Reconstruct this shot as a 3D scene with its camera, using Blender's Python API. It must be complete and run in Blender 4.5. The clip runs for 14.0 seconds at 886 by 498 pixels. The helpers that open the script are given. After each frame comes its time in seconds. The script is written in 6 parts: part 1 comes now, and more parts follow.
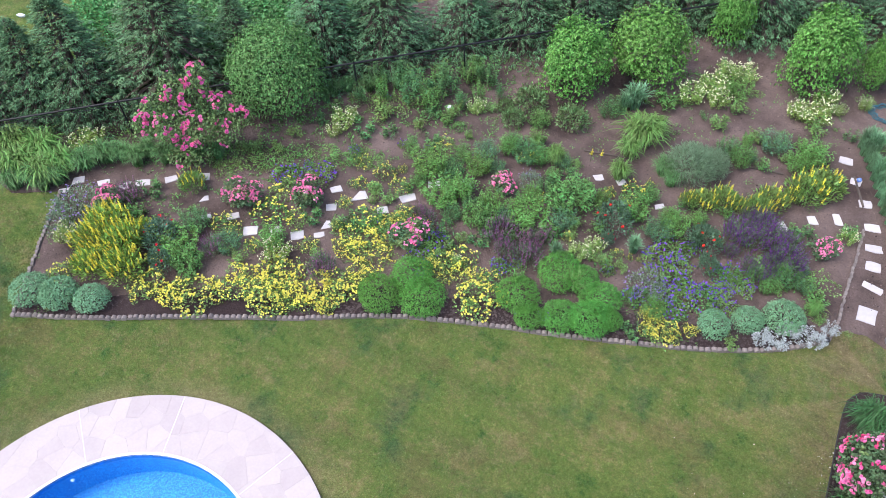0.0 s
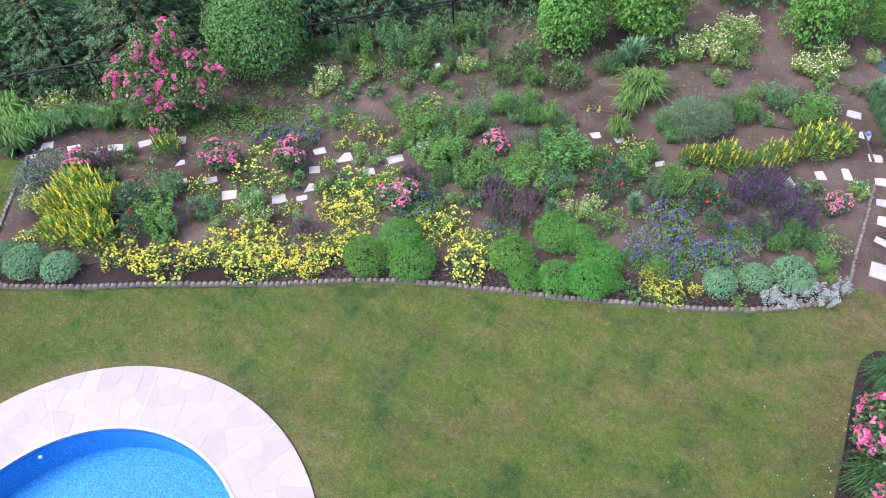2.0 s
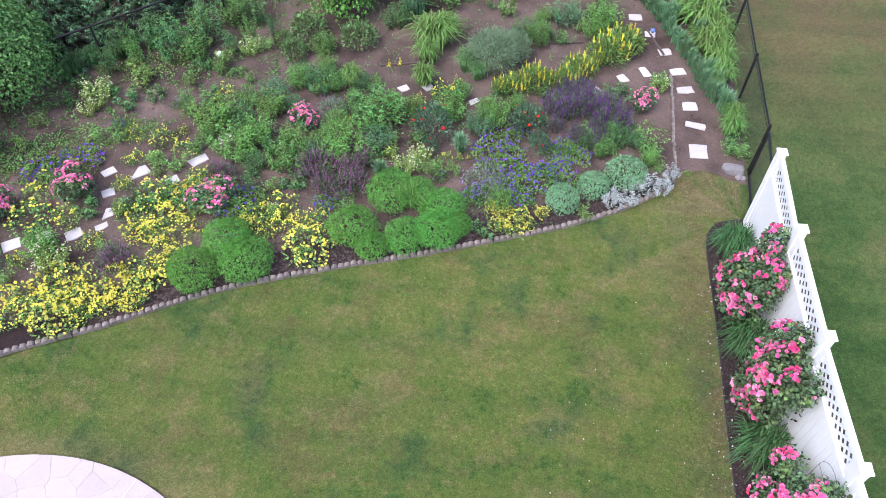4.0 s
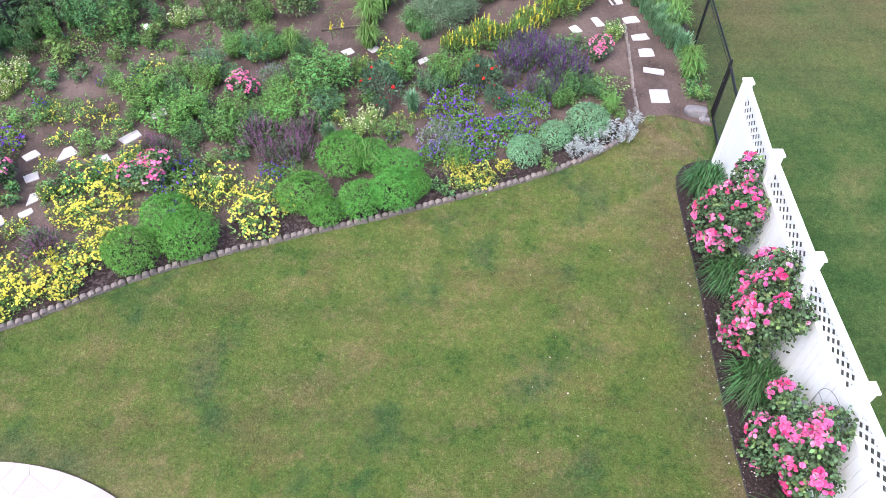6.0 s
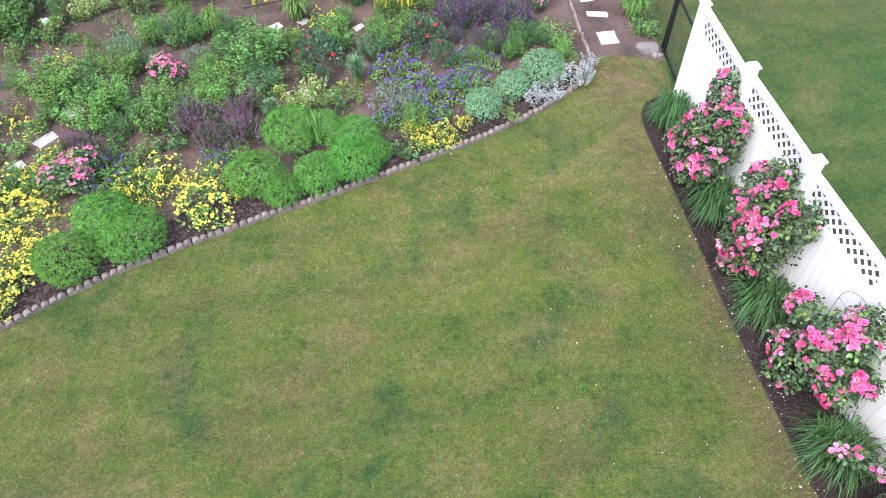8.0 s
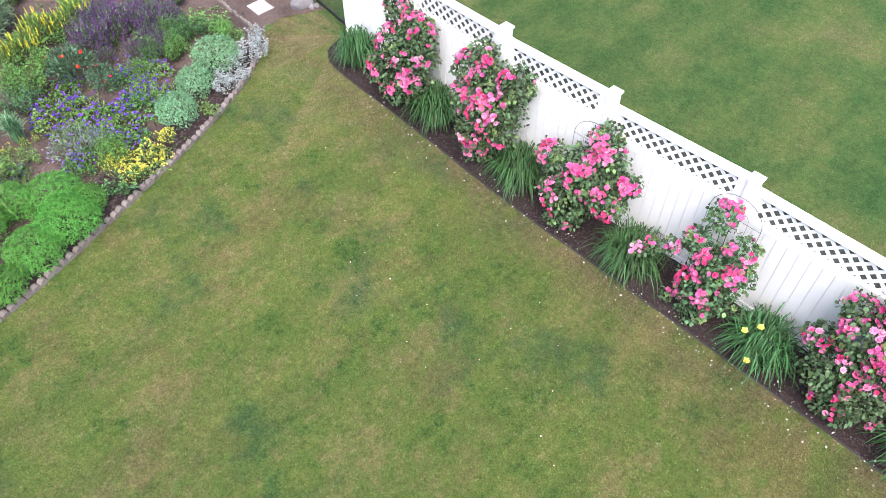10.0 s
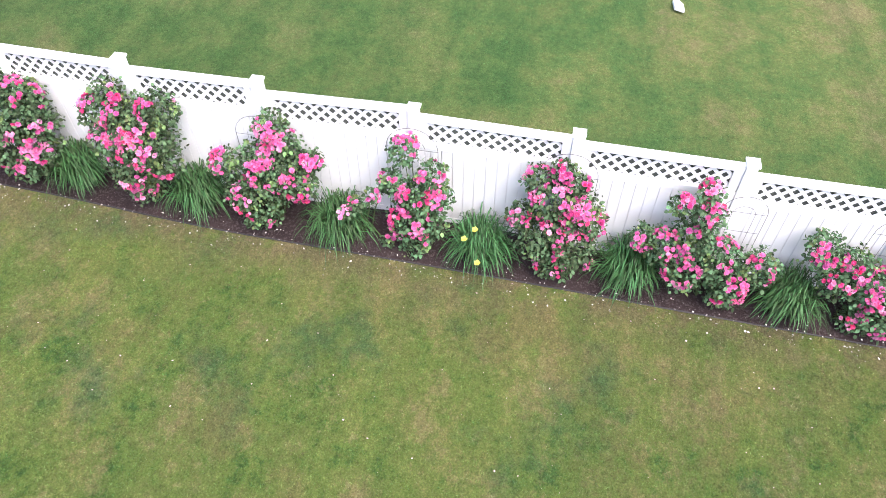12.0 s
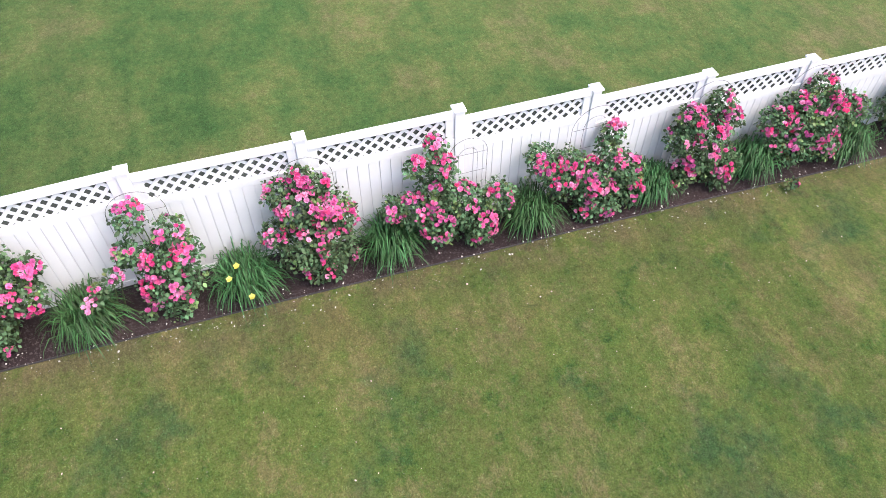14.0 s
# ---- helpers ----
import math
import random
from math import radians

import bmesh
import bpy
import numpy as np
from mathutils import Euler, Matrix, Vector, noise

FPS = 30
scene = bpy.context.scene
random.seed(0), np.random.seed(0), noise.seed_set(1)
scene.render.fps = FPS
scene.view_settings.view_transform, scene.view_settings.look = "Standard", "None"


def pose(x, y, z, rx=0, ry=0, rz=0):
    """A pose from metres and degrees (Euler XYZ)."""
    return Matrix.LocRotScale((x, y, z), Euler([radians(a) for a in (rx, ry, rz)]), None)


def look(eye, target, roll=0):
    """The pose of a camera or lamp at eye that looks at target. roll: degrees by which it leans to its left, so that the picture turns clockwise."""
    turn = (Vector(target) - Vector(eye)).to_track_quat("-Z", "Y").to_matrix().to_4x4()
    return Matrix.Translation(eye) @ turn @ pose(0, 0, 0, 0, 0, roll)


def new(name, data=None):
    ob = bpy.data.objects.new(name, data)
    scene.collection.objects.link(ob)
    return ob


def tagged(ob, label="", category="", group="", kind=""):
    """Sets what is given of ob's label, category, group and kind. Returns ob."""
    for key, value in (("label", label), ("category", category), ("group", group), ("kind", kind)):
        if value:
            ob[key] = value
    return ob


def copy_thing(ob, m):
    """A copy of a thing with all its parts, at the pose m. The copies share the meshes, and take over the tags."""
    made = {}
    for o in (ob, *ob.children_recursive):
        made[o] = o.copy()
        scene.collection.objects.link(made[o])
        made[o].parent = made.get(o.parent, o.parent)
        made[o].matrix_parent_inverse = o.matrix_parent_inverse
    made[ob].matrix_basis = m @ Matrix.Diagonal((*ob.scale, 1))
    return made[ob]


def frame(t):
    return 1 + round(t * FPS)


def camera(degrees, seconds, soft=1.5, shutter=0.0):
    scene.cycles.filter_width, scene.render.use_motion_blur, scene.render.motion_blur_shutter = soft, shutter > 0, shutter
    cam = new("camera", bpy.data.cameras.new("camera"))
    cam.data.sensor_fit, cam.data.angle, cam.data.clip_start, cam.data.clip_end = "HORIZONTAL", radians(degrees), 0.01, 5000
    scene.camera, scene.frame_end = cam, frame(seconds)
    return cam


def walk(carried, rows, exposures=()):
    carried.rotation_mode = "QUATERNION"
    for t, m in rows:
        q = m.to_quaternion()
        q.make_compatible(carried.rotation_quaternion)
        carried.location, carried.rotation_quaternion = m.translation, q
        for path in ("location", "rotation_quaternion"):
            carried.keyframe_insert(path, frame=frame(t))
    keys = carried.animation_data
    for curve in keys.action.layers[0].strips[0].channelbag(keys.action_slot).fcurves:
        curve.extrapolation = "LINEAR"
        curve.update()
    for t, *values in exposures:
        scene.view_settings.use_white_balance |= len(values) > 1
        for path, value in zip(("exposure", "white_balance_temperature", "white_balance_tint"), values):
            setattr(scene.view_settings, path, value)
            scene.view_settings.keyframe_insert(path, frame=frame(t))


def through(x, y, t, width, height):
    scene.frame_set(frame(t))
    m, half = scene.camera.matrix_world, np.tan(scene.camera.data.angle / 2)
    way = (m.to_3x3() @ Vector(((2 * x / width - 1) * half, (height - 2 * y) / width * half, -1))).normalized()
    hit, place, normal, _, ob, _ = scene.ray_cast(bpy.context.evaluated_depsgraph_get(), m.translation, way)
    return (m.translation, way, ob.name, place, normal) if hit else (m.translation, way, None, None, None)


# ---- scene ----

# ---- camera ----
cam = camera(63.0, 14.0, soft=0.75)
PATH = [
    (0, -4.362, -9.292, 11.734, 26.47, -50.08, -0.03),
    (0.5, -4.369, -9.266, 11.493, 26.47, -50.28, -0.03),
    (1, -4.364, -9.218, 11.269, 26.55, -50.61, -0.11),
    (1.5, -4.347, -9.191, 11.001, 26.62, -50.82, -0.24),
    (2, -4.333, -9.192, 10.764, 25.72, -50.90, -0.30),
    (2.5, -4.329, -9.223, 10.490, 22.02, -50.68, -0.22),
    (3, -4.372, -9.241, 10.229, 16.77, -50.58, -0.01),
    (3.5, -4.416, -9.185, 9.963, 10.32, -50.66, 0.07),
    (4, -4.456, -9.133, 9.673, 5.55, -50.66, 0.15),
    (4.2, -4.451, -9.104, 9.591, 4.60, -50.74, 0.19),
    (6.5, -4.658, -9.209, 8.331, -1.10, -50.15, 0.24),
    (7, -4.834, -9.170, 8.063, -2.40, -50.00, 0.34),
    (7.2, -4.927, -9.137, 7.960, -2.78, -49.98, 0.34),
    (9.3, -6.030, -9.051, 7.289, -32.30, -49.93, -0.68),
    (9.5, -6.123, -9.024, 7.254, -36.31, -50.01, -0.54),
    (10, -6.286, -8.976, 7.126, -43.97, -49.89, -0.40),
    (10.5, -6.336, -8.971, 7.066, -52.63, -49.98, -0.39),
    (11, -6.351, -8.991, 7.056, -62.37, -50.17, -0.12),
    (11.5, -6.453, -9.025, 7.002, -72.84, -49.67, -0.01),
    (12, -6.456, -8.973, 7.027, -78.57, -49.95, 0.02),
    (12.5, -6.488, -8.895, 7.040, -83.40, -49.82, 0.31),
    (13, -6.467, -8.890, 7.060, -89.63, -49.99, -0.02),
    (13.5, -6.471, -8.858, 7.047, -98.60, -49.89, -0.08),
    (14, -6.477, -8.781, 7.056, -108.78, -49.81, -0.03),
]
walk(cam, [(t, pose(x, y, z, 90 + pitch, 0, yaw) @ pose(0, 0, 0, 0, 0, roll)) for t, x, y, z, yaw, pitch, roll in PATH],
     [(0.0, 1.14, 5950, 13), (3.0, 1.15, 5950, 15), (6.5, 1.44, 6100, 14), (10.0, 1.50, 6300, 13), (11.4, 1.48, 6300, 16), (12.5, 1.76, 6350, 17), (13.4, 1.61, 6350, 17), (14.0, 1.35, 6400, 15)])

# ---- world, sun ----
SUN_ELEV, SUN_TURN = radians(60), radians(222)
world = bpy.data.worlds.new("sky")
scene.world = world
world.use_nodes = True
wn = world.node_tree
sky = wn.nodes.new("ShaderNodeTexSky")
sky.sky_type = "NISHITA"
sky.sun_disc = False
sky.sun_elevation, sky.sun_rotation = SUN_ELEV, SUN_TURN
sky.air_density, sky.dust_density = 1.0, 4.0
wn.links.new(sky.outputs[0], wn.nodes["Background"].inputs[0])
wn.nodes["Background"].inputs[1].default_value = 0.15
sun = new("sun", bpy.data.lights.new("sun", "SUN"))
sun.data.energy, sun.data.angle, sun.data.color = 0.9, radians(45), (1.0, 0.96, 0.9)
sun_way = Vector((math.sin(SUN_TURN) * math.cos(SUN_ELEV), math.cos(SUN_TURN) * math.cos(SUN_ELEV), math.sin(SUN_ELEV)))
sun.matrix_world = look(sun_way * 40, (0, 0, 0))

# ---- materials ----


def mat(name, build):
    m = bpy.data.materials.new(name)
    m.use_nodes = True
    nt = m.node_tree
    bsdf = nt.nodes["Principled BSDF"]
    build(nt, bsdf)
    return m


def node(nt, kind, **inputs):
    n = nt.nodes.new(kind)
    for key, value in inputs.items():
        n.inputs[key.replace("_", " ")].default_value = value
    return n


def coords(nt):
    return nt.nodes.new("ShaderNodeTexCoord").outputs["Object"]


def where(nt):
    return nt.nodes.new("ShaderNodeNewGeometry").outputs["Position"]


def wave(nt, vec, scale, detail=4.0, rough=0.55):
    n = node(nt, "ShaderNodeTexNoise", Scale=scale, Detail=detail, Roughness=rough)
    nt.links.new(vec, n.inputs["Vector"])
    return n.outputs["Fac"]


def ramp(nt, fac, stops):
    n = nt.nodes.new("ShaderNodeValToRGB")
    e = n.color_ramp.elements
    while len(e) < len(stops):
        e.new(0.5)
    for el, (p, c) in zip(e, stops):
        el.position = p
        el.color = (*c, 1) if len(c) == 3 else c
    nt.links.new(fac, n.inputs[0])
    return n.outputs[0]


def mix(nt, fac, a, b, how="MIX"):
    n = nt.nodes.new("ShaderNodeMix")
    n.data_type, n.blend_type = "RGBA", how
    for socket, value in ((n.inputs[0], fac), (n.inputs[6], a), (n.inputs[7], b)):
        if isinstance(value, (int, float)):
            socket.default_value = value
        elif isinstance(value, tuple):
            socket.default_value = (*value, 1)
        else:
            nt.links.new(value, socket)
    return n.outputs[2]


def bump(nt, bsdf, height, strength, distance=0.02):
    n = node(nt, "ShaderNodeBump", Strength=strength, Distance=distance)
    nt.links.new(height, n.inputs["Height"])
    nt.links.new(n.outputs[0], bsdf.inputs["Normal"])


def hue_shift(nt, color, fac, hue=0.03, value=0.35):
    """Vary a colour by a 0..1 random value."""
    n = nt.nodes.new("ShaderNodeHueSaturation")
    for socket, low, high in (("Hue", 0.5 - hue, 0.5 + hue), ("Value", 1 - value, 1 + value)):
        r = nt.nodes.new("ShaderNodeMapRange")
        r.inputs["To Min"].default_value, r.inputs["To Max"].default_value = low, high
        nt.links.new(fac, r.inputs["Value"])
        nt.links.new(r.outputs[0], n.inputs[socket])
    nt.links.new(color, n.inputs["Color"]) if not isinstance(color, tuple) else None
    if isinstance(color, tuple):
        n.inputs["Color"].default_value = (*color, 1)
    return n.outputs[0]


def leaf(name, color, hue=0.025, value=0.45, rough=0.5, through=0.16, each=(0.012, 0.12), gloss=0.3):
    """Thin living tissue: each leaf its own shade, some light coming through it."""
    def build(nt, bsdf):
        geo = nt.nodes.new("ShaderNodeNewGeometry")
        info = nt.nodes.new("ShaderNodeObjectInfo")
        c = hue_shift(nt, color, geo.outputs["Random Per Island"], hue, min(value * 1.45, 0.85))
        c = hue_shift(nt, c, info.outputs["Random"], *each)
        c = hue_shift(nt, c, wave(nt, geo.outputs["Position"], 3.0, 2.0), 0.012, 0.2)
        nt.links.new(c, bsdf.inputs["Base Color"])
        bsdf.inputs["Roughness"].default_value = rough
        bsdf.inputs["Specular IOR Level"].default_value = gloss
        tr = nt.nodes.new("ShaderNodeBsdfTranslucent")
        nt.links.new(c, tr.inputs[0])
        ms = nt.nodes.new("ShaderNodeMixShader")
        ms.inputs[0].default_value = through
        nt.links.new(bsdf.outputs[0], ms.inputs[1])
        nt.links.new(tr.outputs[0], ms.inputs[2])
        nt.links.new(ms.outputs[0], nt.nodes["Material Output"].inputs[0])
    return mat(name, build)


def plain(name, color, rough=0.6, metal=0.0, grain=40.0, vary=0.15, dent=0.2, vary2=3.0):
    def build(nt, bsdf):
        v = coords(nt)
        info = nt.nodes.new("ShaderNodeObjectInfo")
        c = hue_shift(nt, color, wave(nt, v, grain), 0.006, vary)
        c = hue_shift(nt, c, wave(nt, v, vary2), 0.01, vary)
        c = hue_shift(nt, c, info.outputs["Random"], 0.008, vary * 0.7)
        nt.links.new(c, bsdf.inputs["Base Color"])
        bsdf.inputs["Roughness"].default_value = rough
        bsdf.inputs["Metallic"].default_value = metal
        if dent:
            bump(nt, bsdf, wave(nt, v, grain, 5.0, 0.65), dent, 0.01)
    return mat(name, build)


def turf_color(nt):
    """Mown turf: greener and drier patches, a dry band along the mulch, a lusher lawn beyond the white fence."""
    p = where(nt)
    strip = nt.nodes.new("ShaderNodeMapping")
    strip.inputs["Rotation"].default_value, strip.inputs["Scale"].default_value = (0, 0, radians(62)), (0.22, 1.9, 1.0)
    nt.links.new(p, strip.inputs["Vector"])
    mown = ramp(nt, wave(nt, strip.outputs[0], 1.0, 4.0, 0.6), [(0.40, (0.86, 0.90, 0.90)), (0.60, (1.14, 1.08, 1.08))])
    near = ramp(nt, wave(nt, p, 1.5, 10.0, 0.82), [(0.37, (0.062, 0.128, 0.036)), (0.45, (0.123, 0.180, 0.046)),
                                                  (0.55, (0.166, 0.198, 0.061)), (0.64, (0.240, 0.212, 0.096))])
    dry = ramp(nt, wave(nt, p, 2.1, 9.0, 0.8), [(0.53, (0, 0, 0)), (0.61, (1, 1, 1))])
    near = mix(nt, mix(nt, 0.6, (0, 0, 0), dry), near, (0.262, 0.216, 0.112))
    rust = ramp(nt, wave(nt, p, 0.95, 6.0, 0.7), [(0.54, (0, 0, 0)), (0.64, (0.5, 0.5, 0.5))])
    near = mix(nt, rust, near, (0.205, 0.158, 0.080))
    spots = ramp(nt, wave(nt, p, 5.5, 4.0, 0.65), [(0.62, (0, 0, 0)), (0.69, (0.45, 0.45, 0.45))])
    near = mix(nt, spots, near, (0.290, 0.245, 0.135))
    off = nt.nodes.new("ShaderNodeVectorMath")
    off.operation = "DISTANCE"
    off.inputs[1].default_value = (-10.34, -8.945, -0.3)
    nt.links.new(p, off.inputs[0])
    brim = node(nt, "ShaderNodeMapRange")
    brim.inputs["From Min"].default_value, brim.inputs["From Max"].default_value = 4.05, 3.5
    nt.links.new(off.outputs["Value"], brim.inputs["Value"])
    dry_brim = mix(nt, 1.0, brim.outputs[0], ramp(nt, wave(nt, p, 1.3, 7.0, 0.72), [(0.36, (0.1, 0.1, 0.1)), (0.56, (1, 1, 1))]), "MULTIPLY")
    near = mix(nt, dry_brim, near, (0.265, 0.232, 0.120))
    tufts = ramp(nt, wave(nt, p, 4.2, 4.0, 0.65), [(0.30, (0.35, 0.35, 0.35)), (0.38, (0, 0, 0))])
    near = mix(nt, tufts, near, (0.062, 0.122, 0.034))
    lush = ramp(nt, wave(nt, p, 0.62, 7.0, 0.66), [(0.36, (1, 1, 1)), (0.47, (0, 0, 0))])
    near = mix(nt, mix(nt, 0.72, (0, 0, 0), lush), near, (0.050, 0.116, 0.050))
    sep = nt.nodes.new("ShaderNodeSeparateXYZ")
    nt.links.new(p, sep.inputs[0])

    def step(low, high):
        n = node(nt, "ShaderNodeMapRange")
        nt.links.new(sep.outputs[0], n.inputs["Value"])
        n.inputs["From Min"].default_value, n.inputs["From Max"].default_value = low, high
        return n.outputs[0]
    worn = mix(nt, 1.0, step(-2.4, -0.9), ramp(nt, wave(nt, p, 1.1, 5.0, 0.65), [(0.43, (0, 0, 0)), (0.62, (0.5, 0.5, 0.5))]), "MULTIPLY")
    near = mix(nt, worn, near, (0.168, 0.146, 0.074))
    rim = mix(nt, 1.0, step(-1.35, -0.85), ramp(nt, wave(nt, p, 2.6, 6.0, 0.75), [(0.43, (0, 0, 0)), (0.56, (0.8, 0.8, 0.8))]), "MULTIPLY")
    near = mix(nt, rim, near, (0.195, 0.152, 0.092))
    far = ramp(nt, wave(nt, p, 0.6, 10.0, 0.76), [(0.36, (0.050, 0.118, 0.035)), (0.46, (0.079, 0.152, 0.045)), (0.55, (0.112, 0.174, 0.055)), (0.66, (0.178, 0.196, 0.078))])
    rise = node(nt, "ShaderNodeMapRange")
    nt.links.new(sep.outputs[1], rise.inputs["Value"])
    rise.inputs["From Min"].default_value, rise.inputs["From Max"].default_value = 0.0, 6.0
    parched = mix(nt, 1.0, rise.outputs[0], ramp(nt, wave(nt, p, 0.8, 8.0, 0.7), [(0.36, (0.35, 0.35, 0.35)), (0.56, (1, 1, 1))]), "MULTIPLY")
    open_end = node(nt, "ShaderNodeMapRange")
    nt.links.new(sep.outputs[1], open_end.inputs["Value"])
    open_end.inputs["From Min"].default_value, open_end.inputs["From Max"].default_value = -3.5, -9.5
    far = mix(nt, open_end.outputs[0], far, ramp(nt, wave(nt, p, 0.6, 10.0, 0.76), [(0.36, (0.072, 0.156, 0.047)), (0.46, (0.108, 0.188, 0.057)), (0.54, (0.160, 0.212, 0.068)), (0.64, (0.235, 0.226, 0.100))]))
    far = mix(nt, parched, far, (0.180, 0.146, 0.076))
    near = mix(nt, 1.0, near, mix(nt, step(-8.5, -3.0), (0.99, 1.06, 0.97), (1.00, 1.05, 0.96)), "MULTIPLY")
    front = node(nt, "ShaderNodeMapRange")
    nt.links.new(sep.outputs[1], front.inputs["Value"])
    front.inputs["From Min"].default_value, front.inputs["From Max"].default_value = -3.6, -0.6
    bare = mix(nt, 1.0, step(-2.6, -0.9), front.outputs[0], "MULTIPLY")
    bare = mix(nt, 1.0, bare, ramp(nt, wave(nt, p, 1.8, 6.0, 0.7), [(0.44, (0.0, 0.0, 0.0)), (0.62, (0.6, 0.6, 0.6))]), "MULTIPLY")
    near = mix(nt, bare, near, (0.270, 0.236, 0.130))
    return mix(nt, 0.8, mix(nt, step(0.0, 0.2), near, far), mown, "MULTIPLY")


def turf(nt, bsdf):
    c = turf_color(nt)
    c = mix(nt, 0.7, c, ramp(nt, wave(nt, where(nt), 13.0, 4.0, 0.75), [(0.34, (0.7, 0.7, 0.7)), (0.66, (1.22, 1.22, 1.2))]), "MULTIPLY")
    c = mix(nt, 0.7, c, ramp(nt, wave(nt, where(nt), 45.0, 5.0, 0.75), [(0.32, (0.35, 0.35, 0.33)), (0.68, (1.35, 1.35, 1.3))]), "MULTIPLY")
    nt.links.new(c, bsdf.inputs["Base Color"])
    bsdf.inputs["Roughness"].default_value = 0.9
    bsdf.inputs["Specular IOR Level"].default_value = 0.1
    bump(nt, bsdf, wave(nt, where(nt), 50.0, 5.0, 0.75), 1.0, 0.05)


def turf_blade(nt, bsdf):
    geo = nt.nodes.new("ShaderNodeNewGeometry")
    c = hue_shift(nt, turf_color(nt), geo.outputs["Random Per Island"], 0.025, 0.30)
    c = hue_shift(nt, c, wave(nt, where(nt), 13.0, 4.0, 0.75), 0.02, 0.65)
    c = hue_shift(nt, c, wave(nt, where(nt), 26.0, 3.0, 0.7), 0.015, 0.75)
    nt.links.new(c, bsdf.inputs["Base Color"])
    bsdf.inputs["Roughness"].default_value = 0.6
    bsdf.inputs["Specular IOR Level"].default_value = 0.2


def earth(dark, light, grain):
    def build(nt, bsdf):
        p = where(nt)
        c = ramp(nt, wave(nt, p, 0.9, 6.0, 0.6), [(0.3, dark), (0.7, light)])
        c = mix(nt, 0.6, c, ramp(nt, wave(nt, p, grain, 5.0, 0.75), [(0.3, (0.45, 0.43, 0.42)), (0.72, (1.35, 1.3, 1.25))]), "MULTIPLY")
        nt.links.new(c, bsdf.inputs["Base Color"])
        bsdf.inputs["Roughness"].default_value = 0.95
        bsdf.inputs["Specular IOR Level"].default_value = 0.1
        bump(nt, bsdf, wave(nt, p, grain, 6.0, 0.75), 0.9, 0.03)
    return build


def pool_liner(nt, bsdf):
    p = coords(nt)
    c = ramp(nt, wave(nt, p, 46.0, 3.0, 0.75), [(0.40, (0.003, 0.055, 0.24)), (0.5, (0.008, 0.16, 0.50)), (0.60, (0.05, 0.33, 0.70))])
    c = mix(nt, 0.3, c, ramp(nt, wave(nt, p, 0.5, 2.0), [(0.35, (0.006, 0.13, 0.45)), (0.65, (0.010, 0.18, 0.54))]))
    nt.links.new(c, bsdf.inputs["Base Color"])
    bsdf.inputs["Roughness"].default_value = 0.5


def pool_water(nt, bsdf):
    bsdf.inputs["Base Color"].default_value = (0.82, 0.96, 1.0, 1)
    bsdf.inputs["Transmission Weight"].default_value = 1.0
    bsdf.inputs["IOR"].default_value = 1.12
    bsdf.inputs["Roughness"].default_value = 0.02
    bump(nt, bsdf, wave(nt, coords(nt), 5.0, 2.0), 0.02, 0.02)


TURF = mat("turf", turf)
BLADE = mat("grass_blade", turf_blade)
SOIL = mat("soil", earth((0.060, 0.044, 0.040), (0.205, 0.155, 0.140), 28.0))
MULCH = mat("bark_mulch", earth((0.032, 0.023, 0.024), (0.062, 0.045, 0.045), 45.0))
CHIP = plain("bark_chip", (0.052, 0.037, 0.036), 0.9, grain=60, vary=0.4)
CLOD = leaf("soil_clod", (0.130, 0.098, 0.087), 0.015, 0.6, 0.95, 0.0)
VINYL = plain("white_vinyl", (0.83, 0.83, 0.845), 0.35, grain=6, vary=0.015, dent=0.0)
FLAG = plain("pink_flagstone", (0.440, 0.382, 0.368), 0.8, grain=22, vary=0.08, dent=0.3)
GROUT = plain("grout", (0.42, 0.37, 0.355), 0.9, grain=50, vary=0.15, dent=0.3)
STEP = plain("pale_stepping_stone", (0.50, 0.47, 0.475), 0.8, grain=18, vary=0.12, dent=0.4)
EDGE = plain("edging_concrete", (0.200, 0.170, 0.155), 0.9, grain=45, vary=0.22, dent=0.5)
ROCK = plain("granite_rock", (0.215, 0.20, 0.205), 0.85, grain=14, vary=0.3, dent=0.6)
JOINT = plain("pale_joint_filler", (0.58, 0.54, 0.53), 0.8, grain=20, vary=0.1, dent=0.1)
RIM = plain("white_pool_rim", (0.78, 0.78, 0.80), 0.4, grain=9, vary=0.03, dent=0.0)
BAND = plain("tile_band", (0.02, 0.14, 0.42), 0.25, grain=42, vary=0.9, dent=0.0, vary2=16.0)
LINER = mat("pool_liner", pool_liner)
WATER = mat("pool_water", pool_water)
BLACK = plain("black_coated_metal", (0.016, 0.016, 0.018), 0.45, metal=0.3, grain=30, vary=0.2, dent=0.05)
# dark tone of the plain sheet added behind the lattice holes
HOLE_DARK = plain("lattice_hole_dark", (0.085, 0.095, 0.08), 0.8, grain=60, vary=0.2, dent=0.1)
MESHWIRE = plain("fence_mesh_wire", (0.022, 0.022, 0.024), 0.6, grain=30, vary=0.2, dent=0.0)
PLASTIC = plain("black_plastic_edging", (0.025, 0.022, 0.022), 0.5, grain=25, vary=0.2)
BARK = plain("bark", (0.075, 0.055, 0.042), 0.9, grain=30, vary=0.35, dent=0.8)
STEM = plain("green_stem", (0.075, 0.11, 0.035), 0.7, grain=30, vary=0.3, dent=0.1)
HOSE = plain("teal_hose", (0.03, 0.12, 0.15), 0.4, grain=30, vary=0.1, dent=0.05)
TIMBER = plain("weathered_timber", (0.11, 0.088, 0.072), 0.9, grain=35, vary=0.25, dent=0.5)
